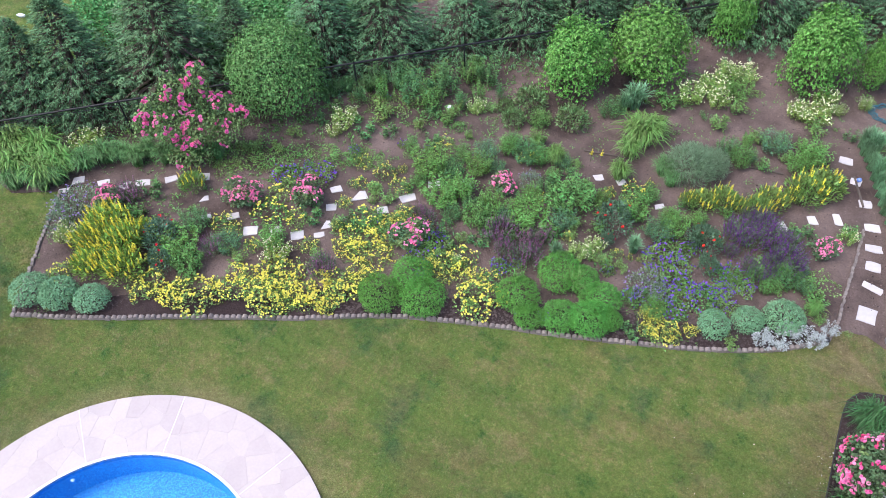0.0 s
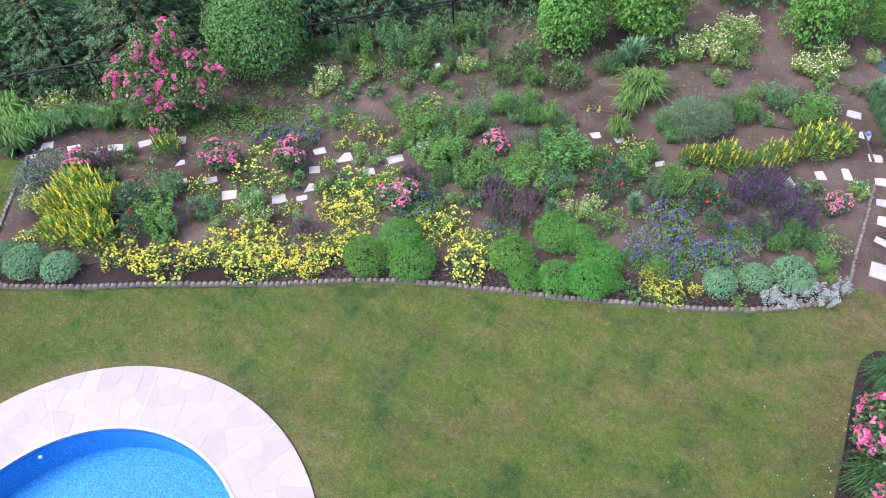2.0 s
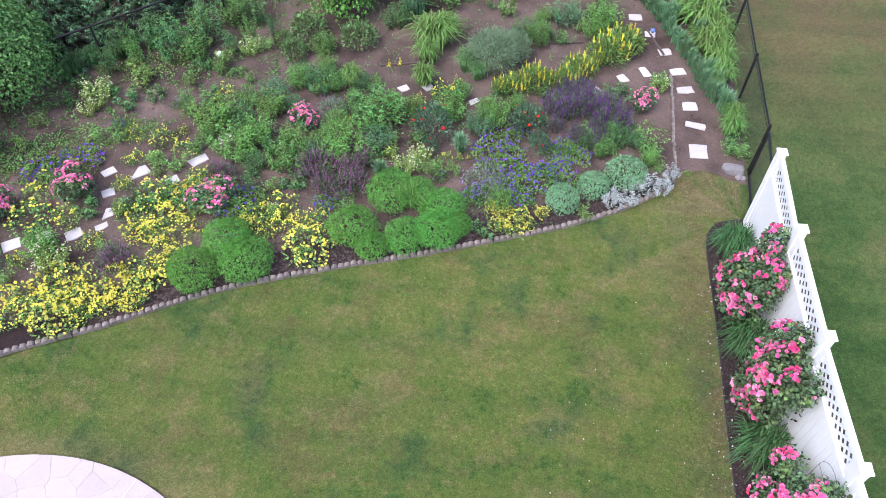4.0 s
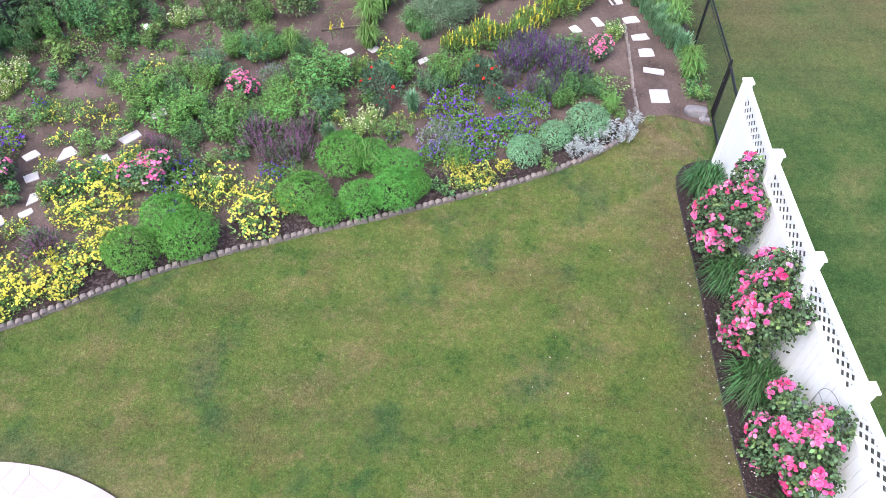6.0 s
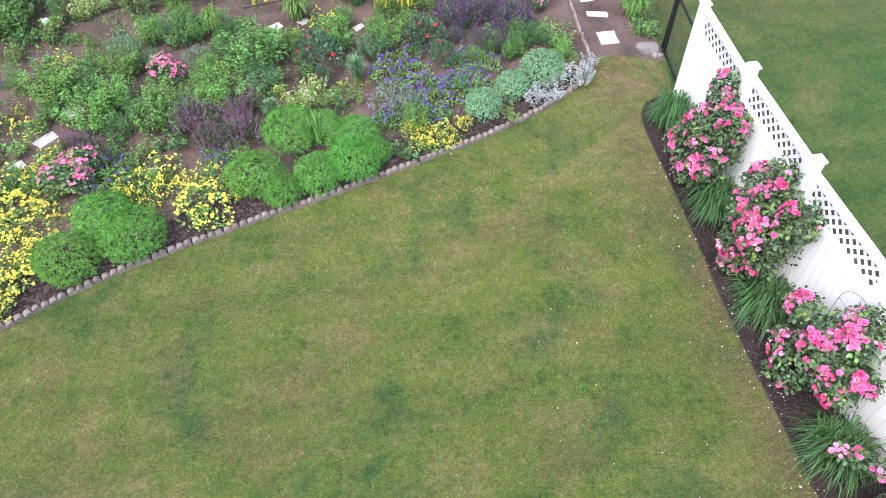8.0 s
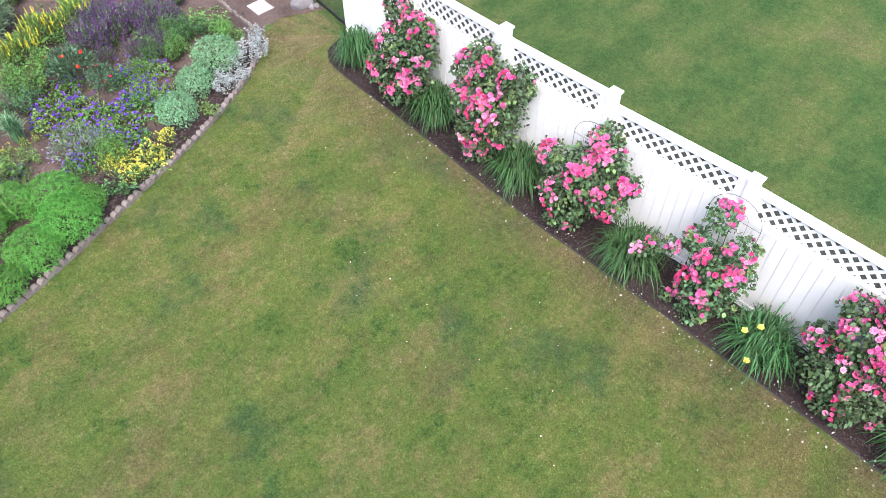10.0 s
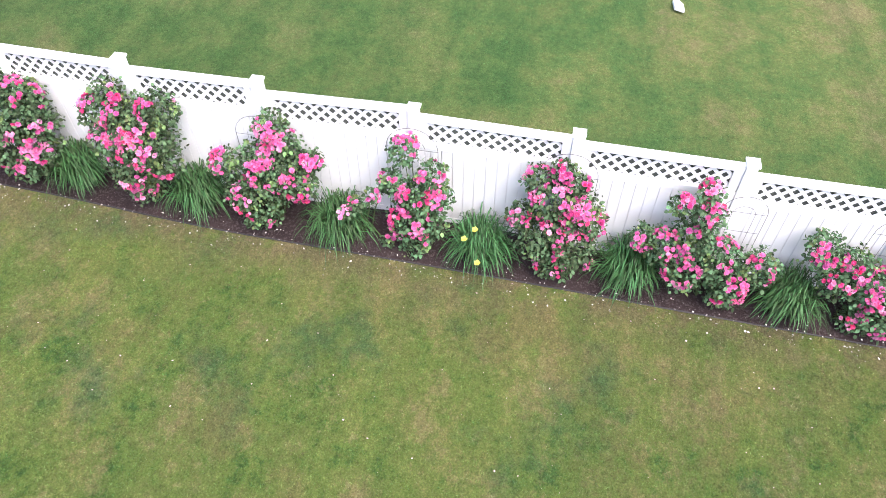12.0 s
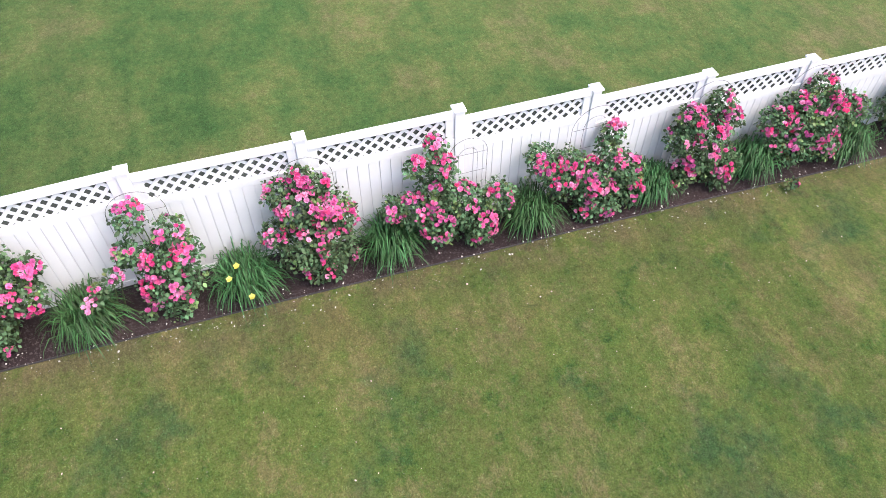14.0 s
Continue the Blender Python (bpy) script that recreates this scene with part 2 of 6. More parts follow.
WIRE = plain("dark_wire", (0.12, 0.12, 0.125), 0.5, metal=0.5, grain=30, vary=0.2, dent=0.0)
TAG = plain("white_tag", (0.7, 0.7, 0.7), 0.5, grain=20, vary=0.03, dent=0.0)
GLASS_BLUE = plain("blue_glass_ball", (0.12, 0.2, 0.5), 0.08, grain=5, vary=0.3, dent=0.0)
PEBBLE = plain("pale_pebble", (0.55, 0.52, 0.48), 0.8, grain=30, vary=0.25)
PETAL_LITTER = leaf("fallen_petal", (0.75, 0.55, 0.56), 0.02, 0.25)

L_SPRUCE = leaf("spruce_needles", (0.135, 0.244, 0.118), 0.02, 0.45, 0.6, 0.2, gloss=0.1)
L_HEDGE = leaf("hedge_leaf", (0.110, 0.27, 0.085), 0.02, 0.4)
L_ROUND = leaf("bush_leaf_dark", (0.137, 0.300, 0.083), 0.02, 0.5)
L_LILAC = leaf("bush_leaf_bright", (0.132, 0.312, 0.058), 0.012, 0.5)
L_CANE = leaf("arching_rose_leaf", (0.150, 0.260, 0.085), 0.025, 0.45)
L_BLADE = leaf("grassy_leaf", (0.125, 0.250, 0.085), 0.02, 0.4)
L_ROSE = leaf("rose_leaf", (0.115, 0.188, 0.092), 0.03, 0.5, 0.6, 0.25, gloss=0.12)
L_TIP = leaf("young_shoot_leaf", (0.150, 0.285, 0.082), 0.025, 0.4, gloss=0.15)
L_GREY = leaf("grey_green_leaf", (0.172, 0.350, 0.170), 0.02, 0.3)
L_MOUND = leaf("soft_green_leaf", (0.150, 0.375, 0.078), 0.015, 0.35, through=0.35, gloss=0.1)
L_GREEN = leaf("garden_leaf", (0.122, 0.240, 0.064), 0.03, 0.6, gloss=0.2)
L_STRAW = leaf("straw_blade", (0.270, 0.290, 0.095), 0.02, 0.4)
L_FRESH = leaf("fresh_leaf", (0.148, 0.275, 0.064), 0.03, 0.5, gloss=0.2)
L_BLUISH = leaf("bluish_leaf", (0.100, 0.215, 0.102), 0.03, 0.5, gloss=0.2)
L_DEEP = leaf("deep_leaf", (0.096, 0.205, 0.076), 0.03, 0.6, gloss=0.2)
L_LIME = leaf("lime_leaf", (0.185, 0.295, 0.080), 0.03, 0.4)
L_YELLOWISH = leaf("yellowish_leaf", (0.265, 0.385, 0.085), 0.03, 0.4)
L_BLUE = leaf("bluish_leaf", (0.105, 0.192, 0.112), 0.02, 0.4)
L_IRIS = leaf("iris_leaf", (0.160, 0.300, 0.150), 0.02, 0.35)
L_DAY = leaf("daylily_leaf", (0.150, 0.278, 0.068), 0.02, 0.35)
L_LILY = leaf("dark_daylily_leaf", (0.060, 0.150, 0.050), 0.02, 0.4)
L_YOUNG = leaf("young_rose_leaf", (0.185, 0.270, 0.095), 0.03, 0.35)
L_PEONY = leaf("peony_leaf", (0.158, 0.232, 0.090), 0.05, 0.45)
L_SILVER = leaf("silver_leaf", (0.43, 0.47, 0.46), 0.02, 0.25, gloss=0.1)
L_GREYBUSH = leaf("lavender_leaf", (0.200, 0.300, 0.172), 0.02, 0.3)
L_SALVIA = leaf("salvia_leaf", (0.130, 0.190, 0.105), 0.02, 0.4)
F_YELLOW = leaf("yellow_petal", (0.90, 0.84, 0.20), 0.004, 0.10, through=0.45, each=(0.003, 0.06))
F_GOLD = leaf("golden_petal", (0.84, 0.74, 0.08), 0.008, 0.25)
F_ROSE = leaf("rose_petal", (0.72, 0.165, 0.385), 0.012, 0.35, each=(0.014, 0.30))
F_DEEP = leaf("deep_rose_petal", (0.69, 0.075, 0.250), 0.012, 0.3, each=(0.012, 0.25))
F_PALE = leaf("pale_rose_petal", (0.79, 0.335, 0.520), 0.012, 0.25, each=(0.012, 0.2))
F_PINK = leaf("pink_petal", (0.82, 0.27, 0.46), 0.012, 0.3, each=(0.02, 0.25))
F_MAGENTA = leaf("magenta_petal", (0.66, 0.130, 0.36), 0.02, 0.35)
F_RED = leaf("red_petal", (0.66, 0.022, 0.040), 0.01, 0.25)
F_VIOLET = leaf("violet_petal", (0.190, 0.085, 0.50), 0.02, 0.35)
F_PURPLE = leaf("purple_spike", (0.150, 0.050, 0.230), 0.035, 0.45)
F_MAUVE = leaf("mauve_spike", (0.270, 0.110, 0.235), 0.03, 0.4)
F_LAVENDER = leaf("lavender_petal", (0.30, 0.22, 0.48), 0.02, 0.3)
F_WHITE = leaf("cream_petal", (0.78, 0.77, 0.54), 0.015, 0.15)

# ---- mesh tools ----


def fast_mesh(name, verts, faces, material):
    """verts (N, 3); faces (M, k) of one size."""
    me = bpy.data.meshes.new(name)
    verts, faces = np.asarray(verts, np.float32), np.asarray(faces, np.int32)
    m, k = faces.shape
    me.vertices.add(len(verts))
    me.vertices.foreach_set("co", verts.ravel())
    me.loops.add(m * k)
    me.loops.foreach_set("vertex_index", faces.ravel())
    me.polygons.add(m)
    me.polygons.foreach_set("loop_start", np.arange(0, m * k, k, dtype=np.int32))
    me.update(calc_edges=True)
    me.materials.append(material)
    return me


def bm_mesh(name, bm, material, smooth=False):
    me = bpy.data.meshes.new(name)
    bmesh.ops.recalc_face_normals(bm, faces=bm.faces)
    for f in bm.faces:
        f.smooth = smooth
    bm.to_mesh(me)
    bm.free()
    me.materials.append(material)
    return me


def part(name, me, parent, label="", m=None, kind=""):
    ob = tagged(new(name, me), kind=kind)
    ob.parent = parent
    if m is not None:
        ob.matrix_basis = m
    return tagged(ob, label)


def thing(name, label, category, m=None, group="", kind="", data=None):
    ob = new(name, data)
    if m is not None:
        ob.matrix_basis = m
    return tagged(ob, label, category, group, kind)


def box(bm, x0, x1, y0, y1, z0, z1):
    v = [bm.verts.new((x, y, z)) for x in (x0, x1) for y in (y0, y1) for z in (z0, z1)]
    for f in ((0, 1, 3, 2), (4, 6, 7, 5), (0, 4, 5, 1), (2, 3, 7, 6), (0, 2, 6, 4), (1, 5, 7, 3)):
        bm.faces.new([v[i] for i in f])
    return bm


def box_mesh(name, size, material, bevel=0.0):
    bm = bmesh.new()
    x, y, z = (s / 2 for s in size)
    box(bm, -x, x, -y, y, -z, z)
    if bevel:
        bmesh.ops.bevel(bm, geom=bm.edges[:], offset=bevel, segments=1, affect="EDGES")
    return bm_mesh(name, bm, material)


def tube(name, points, radius, material, sides=6, closed=False):
    """A round bar along points; radius a number or one per point."""
    pts = [Vector(p) for p in points]
    rad = [radius] * len(pts) if isinstance(radius, (int, float)) else radius
    vs, fs = [], []
    n = len(pts)
    for i, p in enumerate(pts):
        a, b = (pts[(i - 1) % n], pts[(i + 1) % n]) if closed else (pts[max(i - 1, 0)], pts[min(i + 1, n - 1)])
        d = (b - a).normalized()
        u = d.cross(Vector((0.31, 0.17, 0.93)) if abs(d.z) < 0.9 else Vector((1, 0, 0))).normalized()
        w = d.cross(u)
        vs += [p + rad[i] * (math.cos(2 * math.pi * k / sides) * u + math.sin(2 * math.pi * k / sides) * w) for k in range(sides)]
    for i in range(n if closed else n - 1):
        j = (i + 1) % n
        fs += [(i * sides + k, i * sides + (k + 1) % sides, j * sides + (k + 1) % sides, j * sides + k) for k in range(sides)]
    return fast_mesh(name, [tuple(v) for v in vs], fs, material)


def unit(v):
    return v / np.maximum(np.linalg.norm(v, axis=-1, keepdims=True), 1e-9)


def leaf_quads(pos, way, up, length, width, fold=0.25, droop=0.0):
    """Diamond leaves folded along the rib: base, side, tip, side."""
    way = unit(way)
    side = unit(np.cross(way, up))
    face = np.cross(side, way)
    length, width = np.broadcast_to(length, len(pos))[:, None], np.broadcast_to(width, len(pos))[:, None]
    mid = pos + way * length * 0.45
    tip = pos + way * length - np.array((0, 0, 1.0)) * length * droop
    v = np.stack([pos, mid + side * width / 2 + face * width * fold, tip, mid - side * width / 2 + face * width * fold], 1)
    return v.reshape(-1, 3)


def round_leaves(pos, way, up, length, width, cup=0.15, droop=0.15):
    """Broad rounded leaves of six corners, cupped along the rib."""
    way = unit(way)
    side = unit(np.cross(way, up))
    face = np.cross(side, way)
    length, width = np.broadcast_to(length, len(pos))[:, None], np.broadcast_to(width, len(pos))[:, None]
    v = [pos]
    for u, w in ((0.28, 0.5), (0.68, 0.46), (1.0, 0.0), (0.68, -0.46), (0.28, -0.5)):
        v.append(pos + way * length * u + side * width * w + face * width * cup * abs(w) * 2 - np.array((0, 0, 1.0)) * length * droop * u * u)
    return np.stack(v, 1).reshape(-1, 3)


def sixes(n):
    return np.arange(6 * n).reshape(-1, 6)


def quads(n):
    return np.arange(4 * n).reshape(-1, 4)


def dome_points(n, r, h, seed, lumps=6, lump=0.18, shell=0.72, low=0.06, ragged=0.06):
    """Points in the outer shell of an uneven dome that stands on the ground, with outward directions."""
    g = np.random.default_rng(seed)
    d = unit(g.normal(size=(n, 3)))
    d[:, 2] = np.abs(d[:, 2]) ** 0.8 * np.where(g.random(n) < 0.16, -0.25, 1)
    d = unit(d)
    centres = unit(g.normal(size=(lumps, 3)) + (0, 0, 0.5))
    swell = 1 + lump * (np.max(d @ centres.T, 1) ** 3 - 0.6) + ragged * g.normal(size=n)
    depth = shell + (1 - shell) * g.random(n) ** 0.6
    p = d * (swell * depth)[:, None] * (r, r, h * 0.62) + (0, 0, h * 0.40)
    p[:, 2] = np.maximum(p[:, 2], low * h * (0.3 + g.random(n)))
    return p, d, g


def dome_leaves(name, n, r, h, length, width, material, seed, lift=0.35, wild=0.5, **more):
    p, d, g = dome_points(n, r, h, seed, **more)
    way = d + (0, 0, lift) + wild * g.normal(size=(n, 3))
    up = d + 0.4 * g.normal(size=(n, 3))
    s = 0.65 + 0.7 * g.random(n)
    return fast_mesh(name, leaf_quads(p, way, up, length * s, width * s, 0.18), quads(n), material)


def tuft_leaves(name, n, r, h, length, width, material, seed, each=5, **more):
    """Whorls of leaves at the twig ends of an uneven dome."""
    p, d, g = dome_points(n, r, h, seed, **more)
    axis = unit(d + (0, 0, 0.5) + 0.55 * g.normal(size=(n, 3)))
    a = unit(np.cross(axis, (0.3, 0.9, 0.2)))
    b = np.cross(axis, a)
    turn, s = g.random(n) * 6.283, 0.7 + 0.5 * g.random(n)
    vs = []
    for k in range(each):
        ang = (turn + 6.283 * k / each + 0.3 * g.normal(size=n))[:, None]
        way = np.cos(ang) * a + np.sin(ang) * b + axis * (0.15 + 0.4 * g.random((n, 1)))
        vs.append(leaf_quads(p, way, axis, length * s, width * s, 0.15, 0.12))
    v = np.concatenate(vs)
    return fast_mesh(name, v, quads(len(v) // 4), material)


def rosette(pos, out, size, g, petals=7, heart=2):
    """Open flowers: a ring of cupped petals and a few inner ones round each centre."""
    vs = []
    out = unit(out)
    a = unit(np.cross(out, (0.3, 0.9, 0.2)))
    b = np.cross(out, a)
    turn = g.random(len(pos)) * 6.283
    size = np.broadcast_to(size, len(pos))[:, None]
    for k in range(petals):
        inner = k >= petals - heart
        ang = (turn + 6.283 * k / (petals - heart))[:, None]
        way = np.cos(ang) * a + np.sin(ang) * b
        way = way * (0.35 if inner else 1) + out * (0.9 if inner else 0.35 + 0.3 * g.random((len(pos), 1)))
        vs.append(leaf_quads(pos, way, out, size[:, 0] * (0.55 if inner else 0.62), size[:, 0] * 0.62, -0.12).reshape(-1, 4, 3))
    v = np.stack(vs, 1).reshape(-1, 3)
    return v, quads(len(v) // 4)


def flower_mesh(name, pos, out, size, material, g, petals=6):
    v, f = rosette(pos, out, size, g, petals)
    return fast_mesh(name, v, f, material)


def stems(name, n, r, h, material, seed, thick=0.006):
    """Thin three-sided stalks fanning out from the root."""
    g = np.random.default_rng(seed)
    ang, rad = g.random(n) * 6.283, np.sqrt(g.random(n)) * r
    foot = np.stack([0.35 * rad * np.cos(ang), 0.35 * rad * np.sin(ang), np.zeros(n) - 0.02], 1)
    head = np.stack([rad * np.cos(ang), rad * np.sin(ang), h * (0.7 + 0.3 * g.random(n))], 1)
    vs = []
    for k in range(3):
        o = np.array((math.cos(2.1 * k), math.sin(2.1 * k), 0)) * thick
        vs += [foot + o, head + o * 0.5]
    v = np.stack(vs, 1)
    base = (np.arange(n) * 6)[:, None]
    f = np.concatenate([base + q for q in ((0, 2, 3, 1), (2, 4, 5, 3), (4, 0, 1, 5))])
    return fast_mesh(name, v.reshape(-1, 3), f, material)


def arching(name, n, r, h, width, material, seed, stiff=0.5):
    """Strap leaves that rise from the crown and arch over: strips of four segments."""
    g = np.random.default_rng(seed)
    ang = g.random(n) * 6.283
    reach = r * (0.25 + 0.8 * g.random(n))
    high = h * (0.65 + 0.45 * g.random(n)) * (1 - 0.25 * (reach / r) ** 2)
    foot = 0.16 * r * g.normal(size=(n, 2))
    side = np.stack([-np.sin(ang), np.cos(ang), np.zeros(n)], 1)
    vs = []
    for u, w in ((0, 0.8), (0.3, 1.0), (0.6, 0.9), (0.85, 0.6), (1.0, 0.08)):
        out = reach * (u ** (1.0 + stiff))
        z = high * (np.sin(u * (1.55 + (1 - stiff) * 1.15)) / 1.0)
        p = np.stack([foot[:, 0] + out * np.cos(ang), foot[:, 1] + out * np.sin(ang), np.maximum(z, 0.02)], 1)
        vs += [p + side * width * w / 2, p - side * width * w / 2]
    v = np.stack(vs, 1)
    base = (np.arange(n) * 10)[:, None]
    f = np.concatenate([base + (2 * k, 2 * k + 1, 2 * k + 3, 2 * k + 2) for k in range(4)])
    return fast_mesh(name, v.reshape(-1, 3), f, material)


def spikes(name, n, r, h, material, seed, dots=14, size=0.022, spike=0.4, lean=0.35):
    """Upright flower spikes: small florets stacked up each stalk's upper part."""
    g = np.random.default_rng(seed)
    ang, rad = g.random(n) * 6.283, np.sqrt(g.random(n))
    tip = np.stack([rad * r * np.cos(ang), rad * r * np.sin(ang), h * (0.8 + 0.3 * g.random(n)) * (1 - 0.25 * rad**2)], 1)
    way = unit(np.stack([lean * rad * np.cos(ang), lean * rad * np.sin(ang), np.ones(n)], 1))
    u = np.linspace(0, 1, dots)[None, :, None]
    p = tip[:, None] - way[:, None] * u * spike * h
    p = (p + g.normal(size=p.shape) * size * 0.35).reshape(-1, 3)
    d = unit(g.normal(size=p.shape) + (0, 0, 0.4))
    s = size * (0.6 + 0.8 * np.repeat(np.ones(n), dots)) * np.tile(0.55 + 0.45 * np.linspace(0, 1, dots), n) * (0.7 + 0.6 * g.random(n * dots))
    return fast_mesh(name, leaf_quads(p - d * s[:, None] * 0.5, d, unit(g.normal(size=p.shape)), s * 1.6, s * 1.2), quads(len(p)), material)


def top_flowers(name, n, r, h, size, material, seed, petals=6, low=0.35, lump=0.18):
    """Flowers facing out on the dome's upper side."""
    p, d, g = dome_points(n * 4, r, h, seed, lump=lump, shell=0.97)
    keep = np.where(p[:, 2] > low * h)[0][:n]
    p, d = p[keep] * 1.03 + 0.03 * g.normal(size=(len(keep), 3)), d[keep]
    return flower_mesh(name, p, 0.6 * d + (0, 0, 1.0) + 0.3 * g.normal(size=p.shape), size * (0.7 + 0.6 * g.random(len(p))), material, g, petals)


# ---- ground ----
POOL, POOL_Z = (-10.34, -8.945), -0.25


def plane_z(y):
    return 0.038 * 40 * math.tanh(y / 40)


def ground_z(x, y):
    d = math.hypot(x - POOL[0], y - POOL[1])
    u = min(max((d - 3.7) / 2.3, 0), 1)
    return POOL_Z - 0.035 + (plane_z(y) - POOL_Z + 0.035) * u * u * (3 - 2 * u)


def ground_sheet():
    """One sheet to the horizon, with a round hole where the pool is set in."""
    half = 6.6
    xs = sorted({POOL[0] - half, POOL[0] + half, *np.linspace(-40, 40, 41).round(2).tolist(), -400, -200, -100, -65, 65, 100, 200, 400})
    ys = sorted({POOL[1] - half, POOL[1] + half, *np.linspace(-40, 40, 41).round(2).tolist(), -400, -200, -100, -65, 65, 100, 200, 400})
    bm = bmesh.new()
    grid = {(i, j): bm.verts.new((x, y, plane_z(y))) for i, x in enumerate(xs) for j, y in enumerate(ys)}
    for i in range(len(xs) - 1):
        for j in range(len(ys) - 1):
            cx, cy = (xs[i] + xs[i + 1]) / 2, (ys[j] + ys[j + 1]) / 2
            if abs(cx - POOL[0]) < half and abs(cy - POOL[1]) < half:
                continue
            bm.faces.new([grid[i, j], grid[i + 1, j], grid[i + 1, j + 1], grid[i, j + 1]])
    rings = []
    for r in (3.0, 3.4, 3.8, 4.2, 4.6, 5.0, 5.4, 5.8, 6.2, None):
        ring = []
        for k in range(96):
            a = 2 * math.pi * k / 96
            c, s = math.cos(a), math.sin(a)
            d = r or half / max(abs(c), abs(s))
            x, y = POOL[0] + d * c, POOL[1] + d * s
            ring.append(bm.verts.new((x, y, ground_z(x, y) if r else plane_z(y))))
        rings.append(ring)
    for a, b in zip(rings, rings[1:]):
        for k in range(96):
            bm.faces.new([a[k], b[k], b[(k + 1) % 96], a[(k + 1) % 96]])
    return bm_mesh("ground", bm, TURF, True)


tagged(new("ground", ground_sheet()), "mown lawn, green with dry straw-coloured patches", "lawn", kind="structure")

FRONT = [(-15.75, -5.71), (-15.0, -5.42), (-14.38, -5.14), (-13.5, -4.72), (-12.73, -4.31), (-11.85, -3.90), (-11.2, -3.60), (-10.4, -3.24),
         (-9.6, -2.78), (-8.7, -2.36), (-7.85, -2.06), (-6.95, -1.76), (-6.0, -1.50), (-5.05, -1.18), (-4.1, -0.86), (-3.15, -0.52), (-2.1, -0.03),
         (-1.5, 0.38), (-1.12, 0.72)]
RIGHT = [(-1.12, 0.72), (-1.03, 1.1), (-1.02, 1.65), (-0.98, 2.15), (-0.94, 2.75), (-0.89, 3.42), (-0.88, 3.8)]
LEFT = [(-15.75, -5.71), (-16.35, -4.63), (-16.96, -3.53), (-17.35, -2.78)]


def flat_patch(name, outline, lift, material):
    bm = bmesh.new()
    bm.faces.new([bm.verts.new((x, y, plane_z(y) + lift)) for x, y in outline])
    bmesh.ops.triangulate(bm, faces=bm.faces[:])
    for k in range(-26, 15):
        bmesh.ops.bisect_plane(bm, geom=bm.verts[:] + bm.edges[:] + bm.faces[:], plane_co=(0, k, 0), plane_no=(0, 1, 0))
    for v in bm.verts:
        v.co.z = plane_z(v.co.y) + lift
    return bm_mesh(name, bm, material)


BED = FRONT + [(-0.98, 1.00), (-0.50, 1.12), (0.00, 0.90), (0.26, 0.80), (1.01, 13.29), (-7.66, 13.67), (-13.54, 7.13), (-18.35, 2.44), (-23.11, -1.46),
               (-22.43, -2.89), (-20.14, -2.97), (-18.34, -3.31)] + LEFT[:0:-1]
tagged(new("garden_soil", flat_patch("garden_soil", BED, 0.012, SOIL)), "bare brown soil of the flower bed and its footpaths", "soil", kind="structure")
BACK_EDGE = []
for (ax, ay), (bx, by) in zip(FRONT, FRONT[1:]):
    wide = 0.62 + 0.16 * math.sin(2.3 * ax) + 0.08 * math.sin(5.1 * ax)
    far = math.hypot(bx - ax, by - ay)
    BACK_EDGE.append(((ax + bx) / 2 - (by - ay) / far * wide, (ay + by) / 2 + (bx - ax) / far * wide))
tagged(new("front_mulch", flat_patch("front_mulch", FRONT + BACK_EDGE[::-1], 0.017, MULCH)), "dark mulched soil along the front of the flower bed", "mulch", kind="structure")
MULCH_EDGE = [(0.10, -0.02), (-0.25, -0.10), (-0.46, -0.18), (-0.64, -0.45), (-0.69, -0.9), (-0.70, -2.5), (-0.80, -4.6), (-0.77, -6.2), (-0.75, -7.8),
              (-0.74, -9.3), (-0.75, -11.0), (-0.74, -13.0), (-0.75, -15.2), (-0.77, -17.2), (-0.75, -20.0), (-0.75, -26.0)]
tagged(new("mulch_bed", flat_patch("mulch_bed", MULCH_EDGE + [(0.12, -26.0), (0.12, -0.06)], 0.016, MULCH)), "dark bark mulch strip along the white fence", "mulch", kind="structure")

# ---- pool ----


def ring_mesh(name, r0, r1, z0, z1, material, n=96, top=True, wall0=True, wall1=True):
    bm = bmesh.new()
    loops = [[bm.verts.new((r * math.cos(2 * math.pi * k / n), r * math.sin(2 * math.pi * k / n), z)) for k in range(n)]
             for r, z in ((r0, z0), (r0, z1), (r1, z1), (r1, z0))]
    for a, b, on in ((0, 1, wall0), (1, 2, top), (2, 3, wall1)):
        for k in range(n) if on else ():
            bm.faces.new([loops[a][k], loops[b][k], loops[b][(k + 1) % n], loops[a][(k + 1) % n]])
    return bm_mesh(name, bm, material, False)


def disc_mesh(name, r, z, material, n=96):
    bm = bmesh.new()
    bm.faces.new([bm.verts.new((r * math.cos(2 * math.pi * k / n), r * math.sin(2 * math.pi * k / n), z)) for k in range(n)])
    return bm_mesh(name, bm, material)


def clip_half(poly, p, n):
    """Keep the side of a polygon where (q - p) . n <= 0."""
    out = []
    for i, a in enumerate(poly):
        b = poly[(i + 1) % len(poly)]
        da, db = (a[0] - p[0]) * n[0] + (a[1] - p[1]) * n[1], (b[0] - p[0]) * n[0] + (b[1] - p[1]) * n[1]
        if da <= 0:
            out.append(a)
        if da * db < 0:
            u = da / (da - db)
            out.append((a[0] + u * (b[0] - a[0]), a[1] + u * (b[1] - a[1])))
    return out


